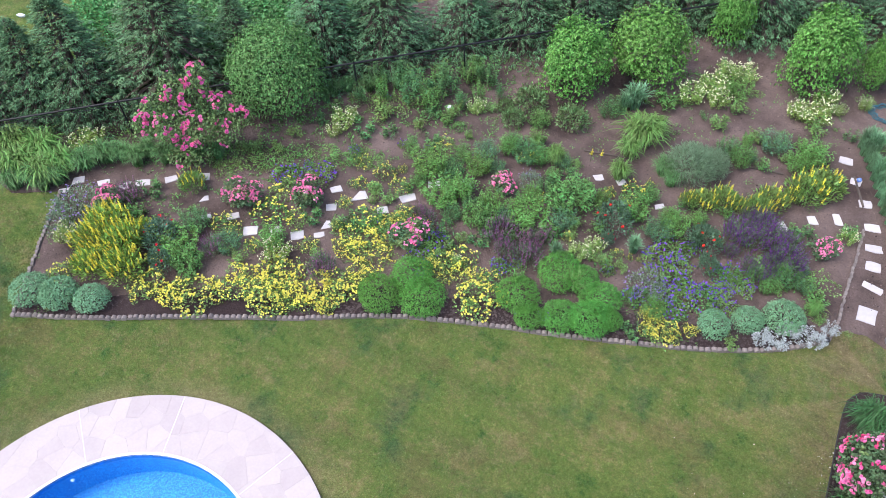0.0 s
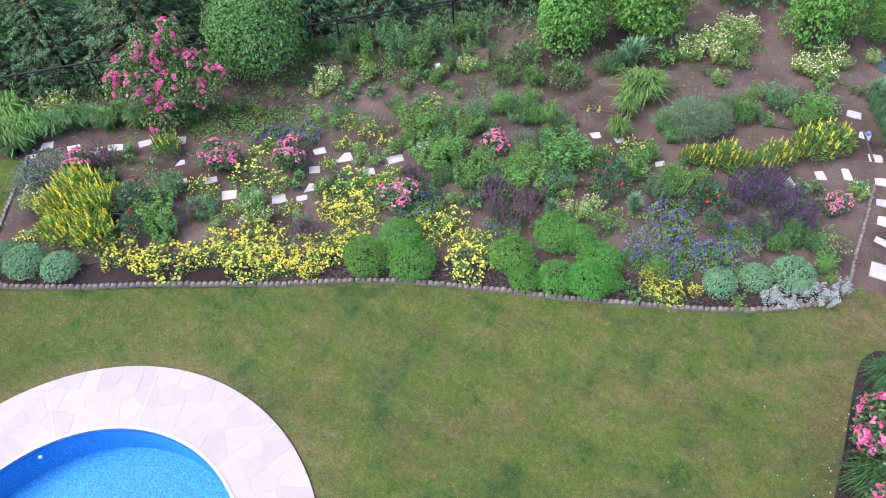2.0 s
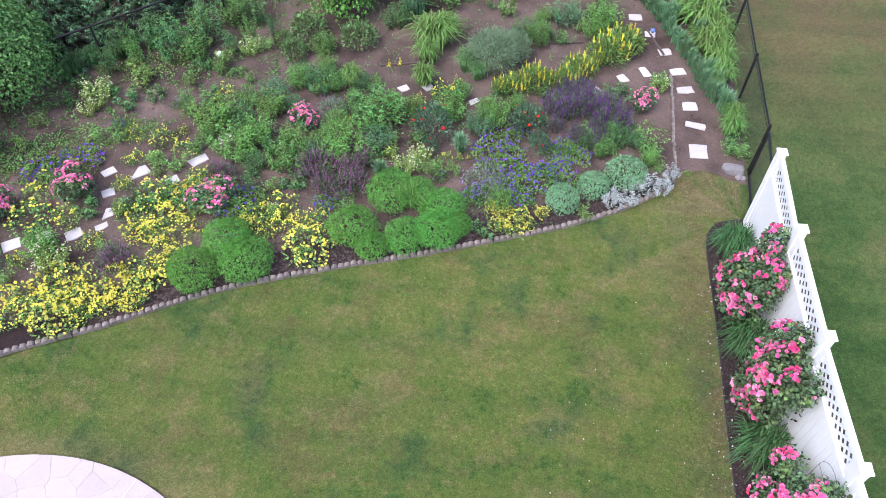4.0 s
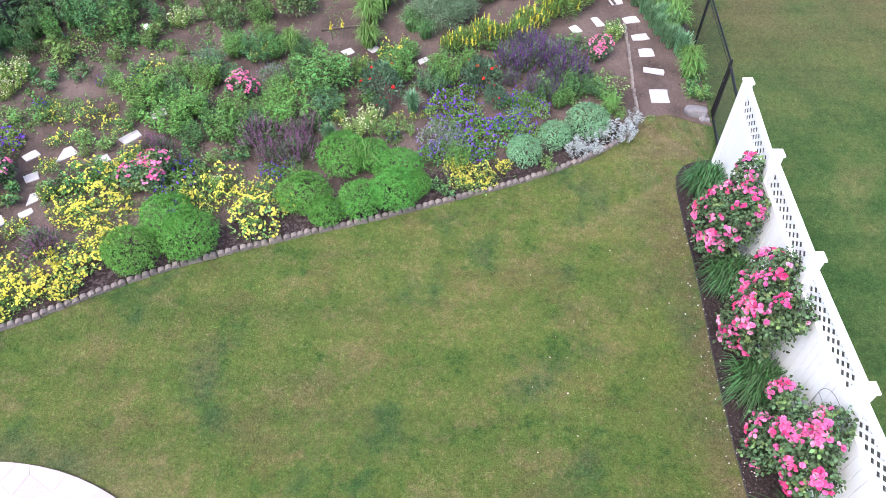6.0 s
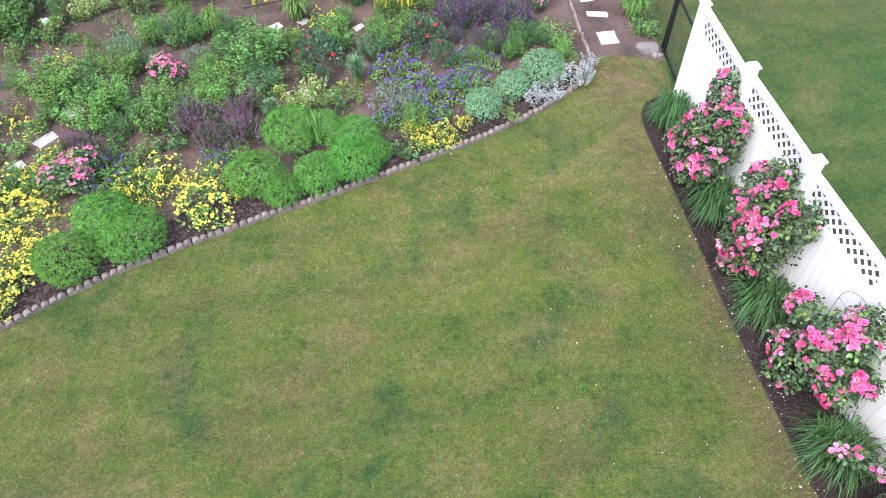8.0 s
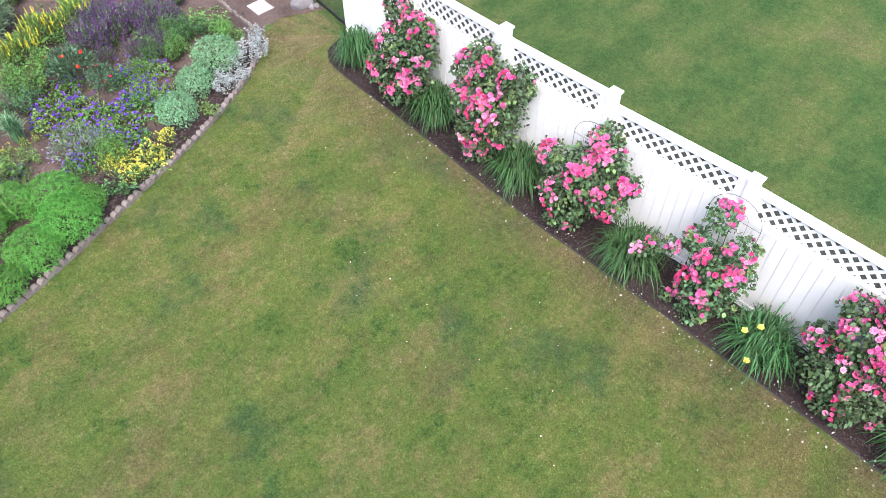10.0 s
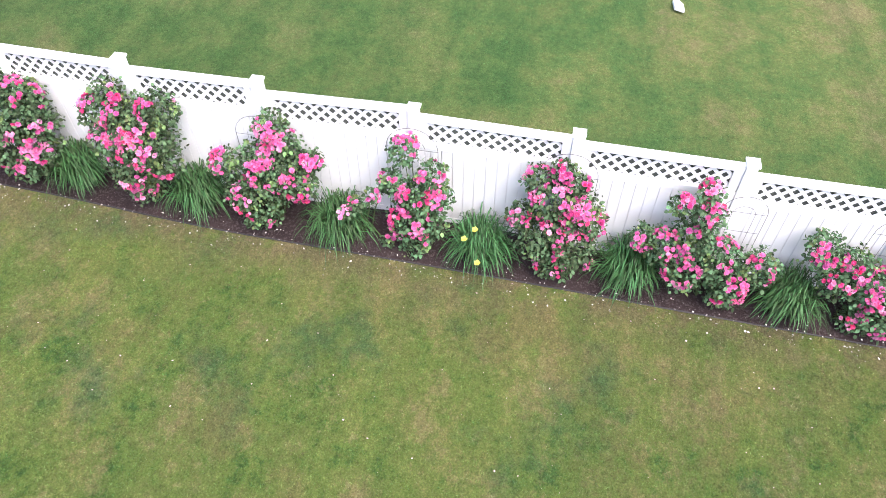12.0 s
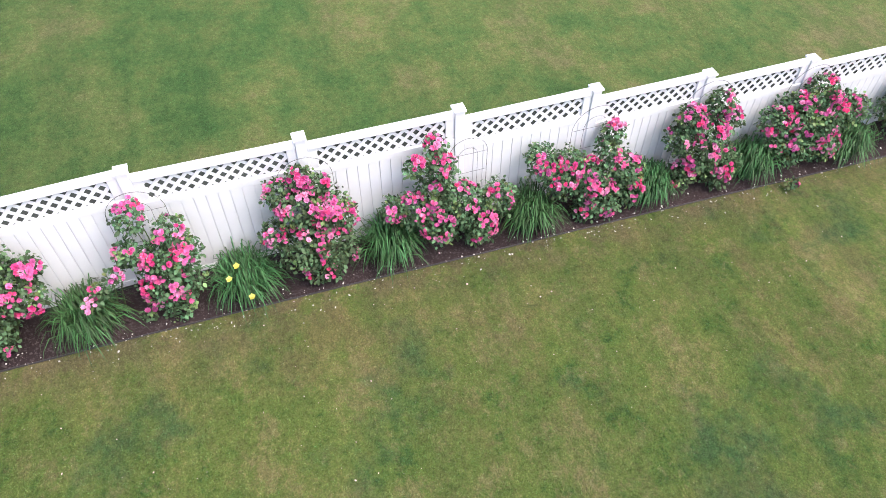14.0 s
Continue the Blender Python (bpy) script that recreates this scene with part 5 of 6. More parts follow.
SMALL_LEAFY = [
    (-9.68, -0.87, 0.20), (-1.16, 3.42, 0.23), (0.14, 1.72, 0.24), (0.20, 1.50, 0.20), (0.02, 1.60, 0.18), (-15.22, -2.67, 0.23),
    (-15.39, -1.90, 0.24), (-10.99, -1.91, 0.20), (-12.49, -2.65, 0.21), (-13.08, -3.49, 0.21), (-4.51, -0.82, 0.19), (-11.94, 2.56, 0.37),
    (-10.35, 3.38, 0.26), (-10.34, 3.06, 0.23), (-12.02, 1.87, 0.26), (-13.50, 1.04, 0.21), (-14.08, 0.32, 0.21), (-14.76, 0.18, 0.16),
    (-11.42, 2.03, 0.19), (-9.68, 2.79, 0.13), (-12.27, 0.83, 0.22), (-11.80, 0.78, 0.22), (-10.37, 2.23, 0.19), (-10.72, 0.00, 0.15),
    (-5.81, 0.55, 0.17), (-5.80, 5.80, 0.33), (-4.78, 5.87, 0.11), (-4.41, 5.65, 0.29), (-3.51, 5.58, 0.22), (-6.87, 0.71, 0.23),
    (-8.10, -0.02, 0.20), (-4.13, 6.45, 0.28), (-5.46, 0.55, 0.19), (-2.85, 7.64, 0.17), (-11.71, -0.98, 0.24), (-10.79, 0.25, 0.24),
    (-10.39, 0.18, 0.21), (-10.22, 0.70, 0.15), (-8.71, -0.21, 0.17), (-7.01, 2.99, 0.12), (-6.48, 1.31, 0.17), (-5.91, 1.40, 0.17),
    (-6.67, 0.97, 0.17), (-2.77, 5.20, 0.18), (-2.35, 6.42, 0.32), (-3.17, 4.73, 0.18), (-1.52, 6.58, 0.16), (-9.47, -0.22, 0.17),
    (-9.86, -0.22, 0.20), (-10.28, -0.42, 0.20), (-10.77, -0.73, 0.23), (-11.07, -0.98, 0.20), (-9.21, -0.35, 0.20), (-7.03, -0.55, 0.16),
    (-8.94, 0.02, 0.14), (-2.71, 1.69, 0.27), (-2.79, -0.28, 0.17), (-1.51, 1.37, 0.22), (-3.26, 0.36, 0.17), (-2.29, 1.35, 0.18),
    (-5.56, 0.66, 0.15), (-1.65, 1.71, 0.19), (-2.00, 2.94, 0.23), (-1.39, 1.00, 0.12), (-9.62, 3.87, 0.21), (-13.14, 2.25, 0.19),
    (-13.29, 1.74, 0.19), (-13.59, 0.44, 0.18), (-14.35, 0.20, 0.15), (-12.44, 2.12, 0.13), (-10.85, 3.05, 0.19), (-10.91, 2.58, 0.18),
    (-6.41, 0.94, 0.18), (-7.57, 0.33, 0.14), (-8.07, 0.19, 0.16), (-8.47, -0.16, 0.16), (-8.67, -0.53, 0.16), (-8.98, -0.67, 0.16),
    (-5.54, 0.42, 0.15), (-5.19, 0.58, 0.15), (-3.62, 2.13, 0.16), (-3.64, 2.97, 0.16), (-3.06, 2.38, 0.13), (-9.03, -1.06, 0.16),
    (-9.65, -0.62, 0.16), (-10.00, -0.69, 0.16), (-7.07, 2.61, 0.17), (-6.12, 1.84, 0.16), (-5.27, 2.23, 0.16), (-2.30, 3.06, 0.14),
    (-4.46, 2.77, 0.16)]
GROUNDCOVER = [
    (-1.60, 1.96, 0.39), (-2.08, 1.87, 0.38), (-1.41, 1.15, 0.19), (-17.98, -1.14, 0.47), (-17.30, -0.71, 0.47), (-0.82, 1.01, 0.19),
    (-14.15, 0.01, 0.56), (-13.50, 0.16, 0.55), (-12.78, 0.67, 0.50), (-14.34, -0.48, 0.41), (-12.33, 0.55, 0.29), (-11.73, 1.26, 0.50),
    (-14.72, -0.39, 0.29), (-13.19, 0.60, 0.35), (-3.82, 7.32, 0.40), (-1.30, 8.21, 0.27), (-5.39, 6.26, 0.31), (-11.95, 0.76, 0.32),
    (-11.30, 1.15, 0.29), (-5.06, 7.12, 0.62), (-10.74, 1.70, 0.35), (-7.20, 3.00, 0.26), (-14.48, 0.02, 0.33), (-13.57, -0.17, 0.38),
    (-11.70, 3.22, 0.47), (-10.98, 3.31, 0.46), (-12.92, 2.91, 0.47), (-12.37, 3.04, 0.38), (-10.11, 3.03, 0.30)]
FEVERFEW = [
    (-16.13, -3.79, 0.35), (-11.77, -2.18, 0.36), (-17.75, -1.38, 0.43), (-1.36, 7.85, 0.28), (-12.67, 1.52, 0.27), (-12.64, 1.89, 0.39),
    (-12.62, 2.26, 0.22), (-5.27, 6.38, 0.48), (-4.87, 6.79, 0.52), (-4.67, 7.60, 0.53), (-4.17, 7.75, 0.41), (-4.62, 6.43, 0.35),
    (-2.84, 6.89, 0.50), (-2.41, 6.90, 0.54), (-2.25, 7.56, 0.39), (-1.92, 7.39, 0.27), (-6.14, 0.54, 0.33), (-5.86, 0.83, 0.25),
    (-8.33, -0.73, 0.17), (-1.19, 3.34, 0.28), (-9.90, 3.70, 0.26)]
PEONY_DARK = [
    (-8.78, 4.51, 0.46), (-8.95, 3.72, 0.39), (-7.62, 4.27, 0.55), (-9.28, 4.06, 0.30)]
DAYLILY = [
    (-19.20, -2.29, 0.64), (-18.51, -2.06, 0.63), (-18.63, -2.74, 0.62), (-17.90, -2.59, 0.53), (-17.75, -2.22, 0.46), (-0.09, 5.53, 0.65),
    (-0.05, 4.69, 0.56), (0.16, 4.30, 0.41), (-0.26, 5.89, 0.59), (0.19, 5.23, 0.50), (0.09, 3.67, 0.37), (0.35, 6.46, 0.46),
    (-1.52, 1.18, 0.18), (0.10, 2.15, 0.30), (0.16, 2.50, 0.28), (-6.05, 3.07, 0.32), (-5.96, 4.46, 0.65), (-6.07, 3.85, 0.36),
    (-7.54, 2.93, 0.28), (-5.75, 4.87, 0.34)]
IRIS = [
    (-1.05, 6.27, 0.47), (-0.79, 5.60, 0.38), (-1.26, 6.44, 0.33), (-1.08, 6.02, 0.32), (-0.88, 5.47, 0.31), (-0.71, 4.97, 0.31),
    (-0.55, 4.49, 0.30), (-0.39, 4.00, 0.29), (-0.26, 3.49, 0.30), (-0.11, 3.07, 0.32), (0.07, 2.76, 0.32), (-1.12, 6.70, 0.33),
    (-0.02, 3.47, 0.30), (-1.20, 6.20, 0.32), (-0.98, 5.77, 0.32), (-0.80, 5.22, 0.31), (-0.62, 4.72, 0.30), (-0.46, 4.23, 0.30),
    (-0.33, 3.73, 0.29), (-0.19, 3.26, 0.29), (0.02, 2.90, 0.29), (0.13, 2.59, 0.25), (-6.47, 5.54, 0.62), (-6.53, 0.31, 0.34),
    (-6.65, 5.23, 0.35), (-5.13, 1.14, 0.41), (-4.00, 1.90, 0.27), (-0.38, 6.27, 0.57), (0.11, 6.72, 0.52), (-0.62, 6.83, 0.46),
    (-0.18, 3.76, 0.34), (0.21, 6.02, 0.44), (-0.22, 5.02, 0.42), (-0.03, 3.14, 0.31), (-0.44, 6.57, 0.45)]
TALL_GRASS = [
    (-17.35, -1.92, 0.47), (-17.07, -1.57, 0.44), (-16.77, -1.33, 0.46), (-16.33, -1.34, 0.40), (-16.29, -0.99, 0.43), (-15.78, -0.99, 0.39),
    (-15.62, -0.67, 0.42), (-15.20, -0.46, 0.39), (-14.74, -0.33, 0.33), (-18.03, -2.84, 0.46), (-18.41, -3.14, 0.46), (-17.58, -2.59, 0.38),
    (-17.72, -2.89, 0.33), (-13.43, 2.75, 0.33), (-13.23, 3.07, 0.33), (-12.73, 3.30, 0.33), (-12.10, 3.72, 0.31), (-5.19, 3.62, 0.44),
    (-4.94, 3.35, 0.32), (-13.51, 2.48, 0.24)]
LAVENDER_GREY = [
    (-4.67, 3.81, 0.59), (-4.28, 4.08, 0.49)]
DUSTY_MILLER = [
    (-2.30, 0.09, 0.3), (-1.95, 0.18, 0.27), (-1.63, 0.45, 0.3), (-1.33, 0.52, 0.28), (-1.13, 0.90, 0.25), (-1.91, 0.52, 0.22)]

grow(spruce, SPRUCE, 1.20, 3, 0.97, 100)
grow(lambda s: bush("leafy_shrub", "leafy green shrub behind the spruces", L_HEDGE, 0.9, 1.7, 5200, 0.065, 0.045, s, group="shrubs behind the spruces"), HEDGE_SHRUB, 0.62, 1, 0.75, seed=130)
grow(lambda s: bush("round_shrub", "large rounded dark green clipped shrub", L_ROUND, 1.2, 2.0, 8600, 0.038, 0.026, s, lump=0.34, lumps=34, shell=0.72, ragged=0.085, tuft=5), ROUND_BUSH, 1.33, 1, 1.0, seed=140)
grow(lambda s: bush("bright_shrub", "rounded bright green leafy shrub in the soil", L_LILAC, 1.0, 1.75, 4000, 0.056, 0.036, s, group="bright green shrubs", lump=0.75, lumps=26, shell=0.6, ragged=0.09, tuft=5), LILAC_BUSH, 1.30, 2, 1.12, seed=150)
cane_rose("climbing_rose_bush", "tall arching rose bush full of magenta-pink roses", pose(-15.22, -0.38, plane_z(-0.38), 0, 0, 26),
          [(0.35, 0.3, 2.0, 0.30), (-0.25, 0.2, 1.75, 0.34), (0.1, 0.2, 1.5, 0.42), (-0.75, 0.0, 1.3, 0.32), (0.75, 0.1, 1.3, 0.38), (1.15, 0.0, 1.15, 0.28), (-1.0, -0.1, 1.0, 0.30),
           (-0.4, -0.2, 1.0, 0.42), (0.3, -0.2, 1.0, 0.42), (0.85, -0.2, 0.85, 0.32), (0.1, -0.4, 0.5, 0.38), (-0.25, -0.5, 0.35, 0.28)], 165, full=0.8, front=(0, -0.6, 0.6),
          leaf_mat=L_CANE, leaf_size=0.052, petals=(F_MAGENTA, F_ROSE, F_MAGENTA, F_PINK), size=0.085, bunch=5, dense=0.62)
grow(lambda s: bush("grey_green_mound", "rounded grey-green herb mound at the bed's edge", L_GREY, 0.40, 0.48, 1500, 0.030, 0.011, s, "perennial", "grey-green mounds", lump=0.12, lumps=16, trunk=False, shell=0.85, ragged=0.045, tuft=5), SANTOLINA_GREY, 0.45, 2, seed=170)
grow(lambda s: bush("green_mound", "soft low bright green mound of feathery leaves", L_MOUND, 0.49, 0.47, 1750, 0.040, 0.009, s, "perennial", "soft green mounds", lump=0.16, lumps=16, trunk=False, shell=0.82, ragged=0.05, tuft=5), GREEN_MOUND, 0.49, 3, seed=180)
grow(lambda s: sprawl("coreopsis_clump", "low green mat thick with lemon-yellow flowers", L_LIME, 0.46, 0.30, 560, 0.046, 0.022, F_YELLOW, 220 if s % 2 else 150, 0.043, s, "yellow flower clumps", 0.0), COREOPSIS, 0.42, 5, seed=190)
grow(lambda s: sprawl("coreopsis_clump", "loose green clump with scattered yellow flowers", (L_LIME, L_GREEN), 0.40, 0.36, 420, 0.050, 0.024, F_YELLOW, 60, 0.046, s, "yellow flower clumps", 0.15), COREOPSIS_SPARSE, 0.40, 4, seed=200)
grow(lambda s: spiky("loosestrife_clump", "tall yellow-green clump thick with small yellow flower spikes", L_YELLOWISH, 0.42, 0.72, 1500, F_GOLD, 48, s, 16, 0.017, 0.24, group="yellow spike clumps", single=True), LOOSESTRIFE_TALL, 0.44, 3, seed=205)
grow(lambda s: spiky("loosestrife_clump", "upright green clump with golden yellow flower spikes", L_LIME, 0.42, 0.58, 1000, F_GOLD, 15, s, 16, 0.023, 0.42, group="yellow spike clumps", single=True), LOOSESTRIFE, 0.42, 3, seed=210)
grow(lambda s: cane_rose("shrub_rose_bush", "small rose bush with clusters of pink roses", pose(0, 0, 0), [(0, 0, 0.26, 0.24), (0.17, 0.08, 0.40, 0.19), (-0.16, -0.06, 0.40, 0.18), (0.0, 0.18, 0.34, 0.18), (-0.05, -0.18, 0.30, 0.17)], s, "pink garden roses", 2.6, (0, -0.3, 1.0), petals=(F_PINK, F_PALE, F_ROSE), size=0.044, bunch=6, dense=0.8, leaf_size=0.042), SHRUB_ROSE, 0.34, 3, 0.95, seed=220)
grow(lambda s: flowering("red_flower_bush", "bluish green bush with a few red flowers", L_BLUE, 0.45, 0.65, 1100, 0.07, 0.035, F_RED, 5, 0.075, s, 8, group="red flower bushes", low=0.6), RED_ROSE, 0.5, 2, seed=230)
for hue, rows, start in ((F_PURPLE, [q for q in SALVIA if q[0] > -4.5], 240), (F_MAUVE, [q for q in SALVIA if q[0] <= -4.5], 246)):
    grow(lambda s: spiky("salvia_clump", "purple salvia clump with many fine upright flower spikes", L_SALVIA, 0.38, 0.58, 620, hue, 62, s, 16, 0.014, 0.46, length=0.06, width=0.018, group="purple salvia clumps"), rows, 0.40, 3, seed=start)
grow(lambda s: flowering("lavender_cushion", "low cushion of pale lavender flowers", L_GREYBUSH, 0.4, 0.3, 700, 0.05, 0.018, F_LAVENDER, 70, 0.032, s, 5, group="lavender cushions", low=0.3), LAVENDER, 0.4, 1, seed=250)
grow(lambda s: sprawl("geranium_clump", "sprawling green clump with violet-blue flowers", (L_GREEN, L_LIME), 0.46, 0.36, 760, 0.044, 0.030, F_VIOLET, 52, 0.052, s, "violet geraniums", 0.05), GERANIUM, 0.42, 4, seed=260)
grow(lambda s: upright("leafy_perennial", "bushy green perennial with leafy shoots, not in flower", (L_GREEN, L_DEEP, L_FRESH, L_BLUISH), 0.46, 0.62, 76, 14, 0.074, 0.018 if s % 2 else 0.025, s, group="leafy perennials"), LEAFY, 0.40, 5, 1.05, seed=270)
grow(lambda s: upright("tall_perennial", "tall bushy green perennial with upright stalks", (L_DEEP, L_GREEN), 0.40, 0.98, 26, 24, 0.090, 0.026, s, group="tall perennials"), LEAFY_TALL, 0.42, 5, seed=280)
grow(lambda s: upright("small_perennial", "small leafy green perennial between the flowers", (L_GREEN, L_LIME, L_DEEP), 0.24, 0.34, 14, 10, 0.075, 0.025, s, group="small perennials"), SMALL_LEAFY, 0.21, 4, seed=286)
grow(lambda s: sprawl("ground_cover", "low sprawling patch of light green leaves", (L_LIME, L_GREEN), 0.45, 0.13, 420, 0.045, 0.026, F_YELLOW, 0, 0.03, s, "ground cover patches", category="ground cover"), GROUNDCOVER, 0.45, 3, seed=290)
grow(lambda s: upright("feverfew_clump", "light green clump topped with creamy white flowers", L_YELLOWISH, 0.44, 0.56, 46, 13, 0.075, 0.027, s, F_WHITE, 105, 0.038, "flowering plant", "white flower clumps"), FEVERFEW, 0.46, 3, seed=300)
grow(lambda s: flowering("peony_clump", "dense low bush with dark reddish green leaves", L_PEONY, 0.45, 0.5, 1000, 0.09, 0.04, F_PINK, 0, 0.05, s, group="dark leafy bushes", category="perennial"), PEONY_DARK, 0.54, 1, seed=310)
grow(lambda s: straps("daylily_clump", "fountain of bright green arching strap leaves", L_DAY, 0.6, 0.7, 280, 0.028, s, 0.3, "bright daylily clumps"), DAYLILY, 0.6, 2, seed=320)
grow(lambda s: straps("iris_clump", "stand of stiff blue-green sword leaves", L_IRIS, 0.40, 0.72, 260, 0.026, s, 0.9, "iris clumps"), IRIS, 0.55, 2, seed=330)
grow(lambda s: straps("grass_clump", "dense clump of long green grassy leaves", L_BLADE, 0.5, 0.6, 420, 0.016, s, 0.5, "grassy clumps"), TALL_GRASS, 0.53, 2, seed=335)
grow(lambda s: bush("grey_bush", "large soft grey-green lavender bush", L_GREYBUSH, 0.62, 0.75, 4200, 0.085, 0.012, s, "shrub", "grey bushes", lump=0.1, trunk=False), LAVENDER_GREY, 0.66, 1, seed=340)
grow(lambda s: upright("dusty_miller", "silver-white lacy dusty miller plant at the edging", L_SILVER, 0.27, 0.40, 19, 17, 0.058, 0.017, s, group="silver edging plants", tip_mat=L_SILVER), DUSTY_MILLER, 0.31, 3, seed=350)

# roses and daylilies along the white fence


def fence_rose(y, lobes, seed, label="rose bush with many pink roses in clusters against the fence", full=1.0):
    return cane_rose("rose_bush", label, pose(-0.38, y, plane_z(y)), lobes, seed, "roses along the fence", 1.12 * full, limit=0.36, leaf_size=0.051)


fence_rose(-1.99, [(0.14, 0.21, 1.62, 0.18), (0.10, 0.09, 1.45, 0.20), (0.05, -0.30, 1.34, 0.29), (-0.01, 0.03, 1.03, 0.34), (-0.02, -0.35, 1.00, 0.33), (-0.09, 0.18, 0.60, 0.32),
                   (-0.10, -0.36, 0.63, 0.27), (-0.16, -0.03, 0.26, 0.18), (-0.08, 0.50, 0.51, 0.16)], 401)
fence_rose(-3.75, [(0.14, 0.24, 1.62, 0.20), (0.07, 0.44, 1.36, 0.22), (0.08, -0.42, 1.50, 0.25), (0.03, -0.04, 1.28, 0.35), (-0.02, 0.31, 1.00, 0.28), (-0.04, -0.20, 1.01, 0.37),
                   (-0.11, 0.08, 0.63, 0.32), (-0.16, 0.02, 0.36, 0.22), (-0.10, -0.40, 0.77, 0.20)], 408)
fence_rose(-5.51, [(0.14, -0.08, 1.50, 0.20), (0.09, -0.24, 1.31, 0.19), (0.02, 0.04, 0.99, 0.34), (0.00, -0.22, 0.91, 0.31), (0.00, 0.60, 0.91, 0.20), (0.04, -0.54, 1.10, 0.16),
                   (-0.03, -0.40, 0.75, 0.22), (-0.09, 0.15, 0.50, 0.36), (-0.16, 0.18, 0.22, 0.24), (-0.08, 0.42, 0.52, 0.22)], 415)
fence_rose(-7.41, [(0.11, 0.18, 1.46, 0.18), (0.02, 0.32, 1.05, 0.15), (0.04, -0.20, 1.22, 0.19), (-0.03, -0.03, 0.88, 0.27), (-0.03, -0.24, 0.92, 0.21), (-0.08, 0.08, 0.56, 0.27),
                   (-0.10, -0.18, 0.52, 0.21), (-0.16, -0.02, 0.20, 0.20), (0.14, 0.09, 1.62, 0.07)], 422)
fence_rose(-9.17, [(0.14, 0.03, 1.55, 0.15), (0.10, 0.30, 1.40, 0.18), (0.10, -0.14, 1.40, 0.17), (0.04, 0.09, 1.18, 0.29), (-0.02, 0.44, 0.89, 0.18), (0.02, -0.23, 1.06, 0.27),
                   (-0.01, -0.40, 0.93, 0.17), (-0.08, 0.15, 0.63, 0.33), (-0.10, -0.20, 0.54, 0.32), (-0.16, -0.02, 0.24, 0.24)], 429)
fence_rose(-10.94, [(0.14, 0.13, 1.62, 0.14), (0.08, 0.43, 1.41, 0.13), (0.07, 0.09, 1.32, 0.20), (-0.01, 0.19, 0.97, 0.25), (-0.05, 0.47, 0.80, 0.25), (-0.04, 0.76, 0.91, 0.16),
                    (-0.04, -0.12, 0.75, 0.28), (-0.04, -0.65, 0.68, 0.24), (-0.09, 0.17, 0.53, 0.28), (-0.10, -0.33, 0.42, 0.30), (-0.14, -0.37, 0.18, 0.18)], 436)
fence_rose(-12.99, [(0.14, -0.29, 1.22, 0.16), (0.08, -0.22, 0.99, 0.17), (0.04, 0.76, 1.10, 0.23), (0.03, 0.38, 0.96, 0.22), (-0.03, 0.50, 0.74, 0.23), (-0.02, 0.06, 0.64, 0.30),
                    (0.01, -0.52, 0.60, 0.27), (-0.08, -0.60, 0.28, 0.24), (-0.10, -0.15, 0.28, 0.30), (-0.14, 0.11, 0.16, 0.18)], 443)
fence_rose(-14.72, [(0.14, -0.17, 1.36, 0.19), (0.07, -0.36, 1.09, 0.18), (0.07, 0.27, 1.22, 0.22), (0.02, -0.05, 0.96, 0.27), (-0.00, 0.45, 1.00, 0.19), (-0.06, 0.10, 0.70, 0.30),
                    (-0.09, -0.33, 0.44, 0.25), (-0.13, 0.34, 0.42, 0.20), (-0.14, -0.28, 0.20, 0.19)], 450)
fence_rose(-16.53, [(0.14, -0.12, 1.19, 0.24), (0.06, 0.29, 1.00, 0.26), (0.01, 0.66, 0.92, 0.21), (0.06, -0.48, 0.80, 0.32), (-0.00, -0.05, 0.70, 0.36), (0.07, -0.90, 0.73, 0.20),
                    (-0.09, 0.26, 0.47, 0.30), (-0.09, -0.32, 0.33, 0.27), (-0.09, 0.62, 0.56, 0.15)], 457)
fence_rose(-18.6, [(0.08, 0.1, 1.0, 0.30), (0.0, -0.3, 0.8, 0.32), (-0.05, 0.35, 0.6, 0.32), (-0.08, -0.1, 0.4, 0.32)], 464, "dark green rose bush with few roses by the fence", 0.6)
for k, (y, lobes) in enumerate(((-6.72, [(0.0, -0.30, 0.92, 0.09), (-0.12, -0.14, 0.86, 0.09), (-0.24, 0.02, 0.80, 0.10), (-0.32, 0.14, 0.68, 0.08)]),
                                (-7.02, [(-0.10, -0.22, 0.14, 0.09), (-0.18, -0.02, 0.12, 0.08)]), (-16.15, [(-0.55, 0.05, 0.10, 0.09)]))):
    fence_rose(y, lobes, 470 + k, "trailing rose sprig with a few pink blooms", 0.8)
FENCE_LILIES = [(-0.30, -0.80, 0.40), (-0.36, -2.68, 0.44), (-0.40, -4.40, 0.47), (-0.46, -6.38, 0.48), (-0.45, -8.25, 0.50), (-0.38, -10.14, 0.50),
                (-0.42, -12.10, 0.46), (-0.42, -13.94, 0.40), (-0.42, -15.65, 0.42), (-0.46, -17.35, 0.48)]
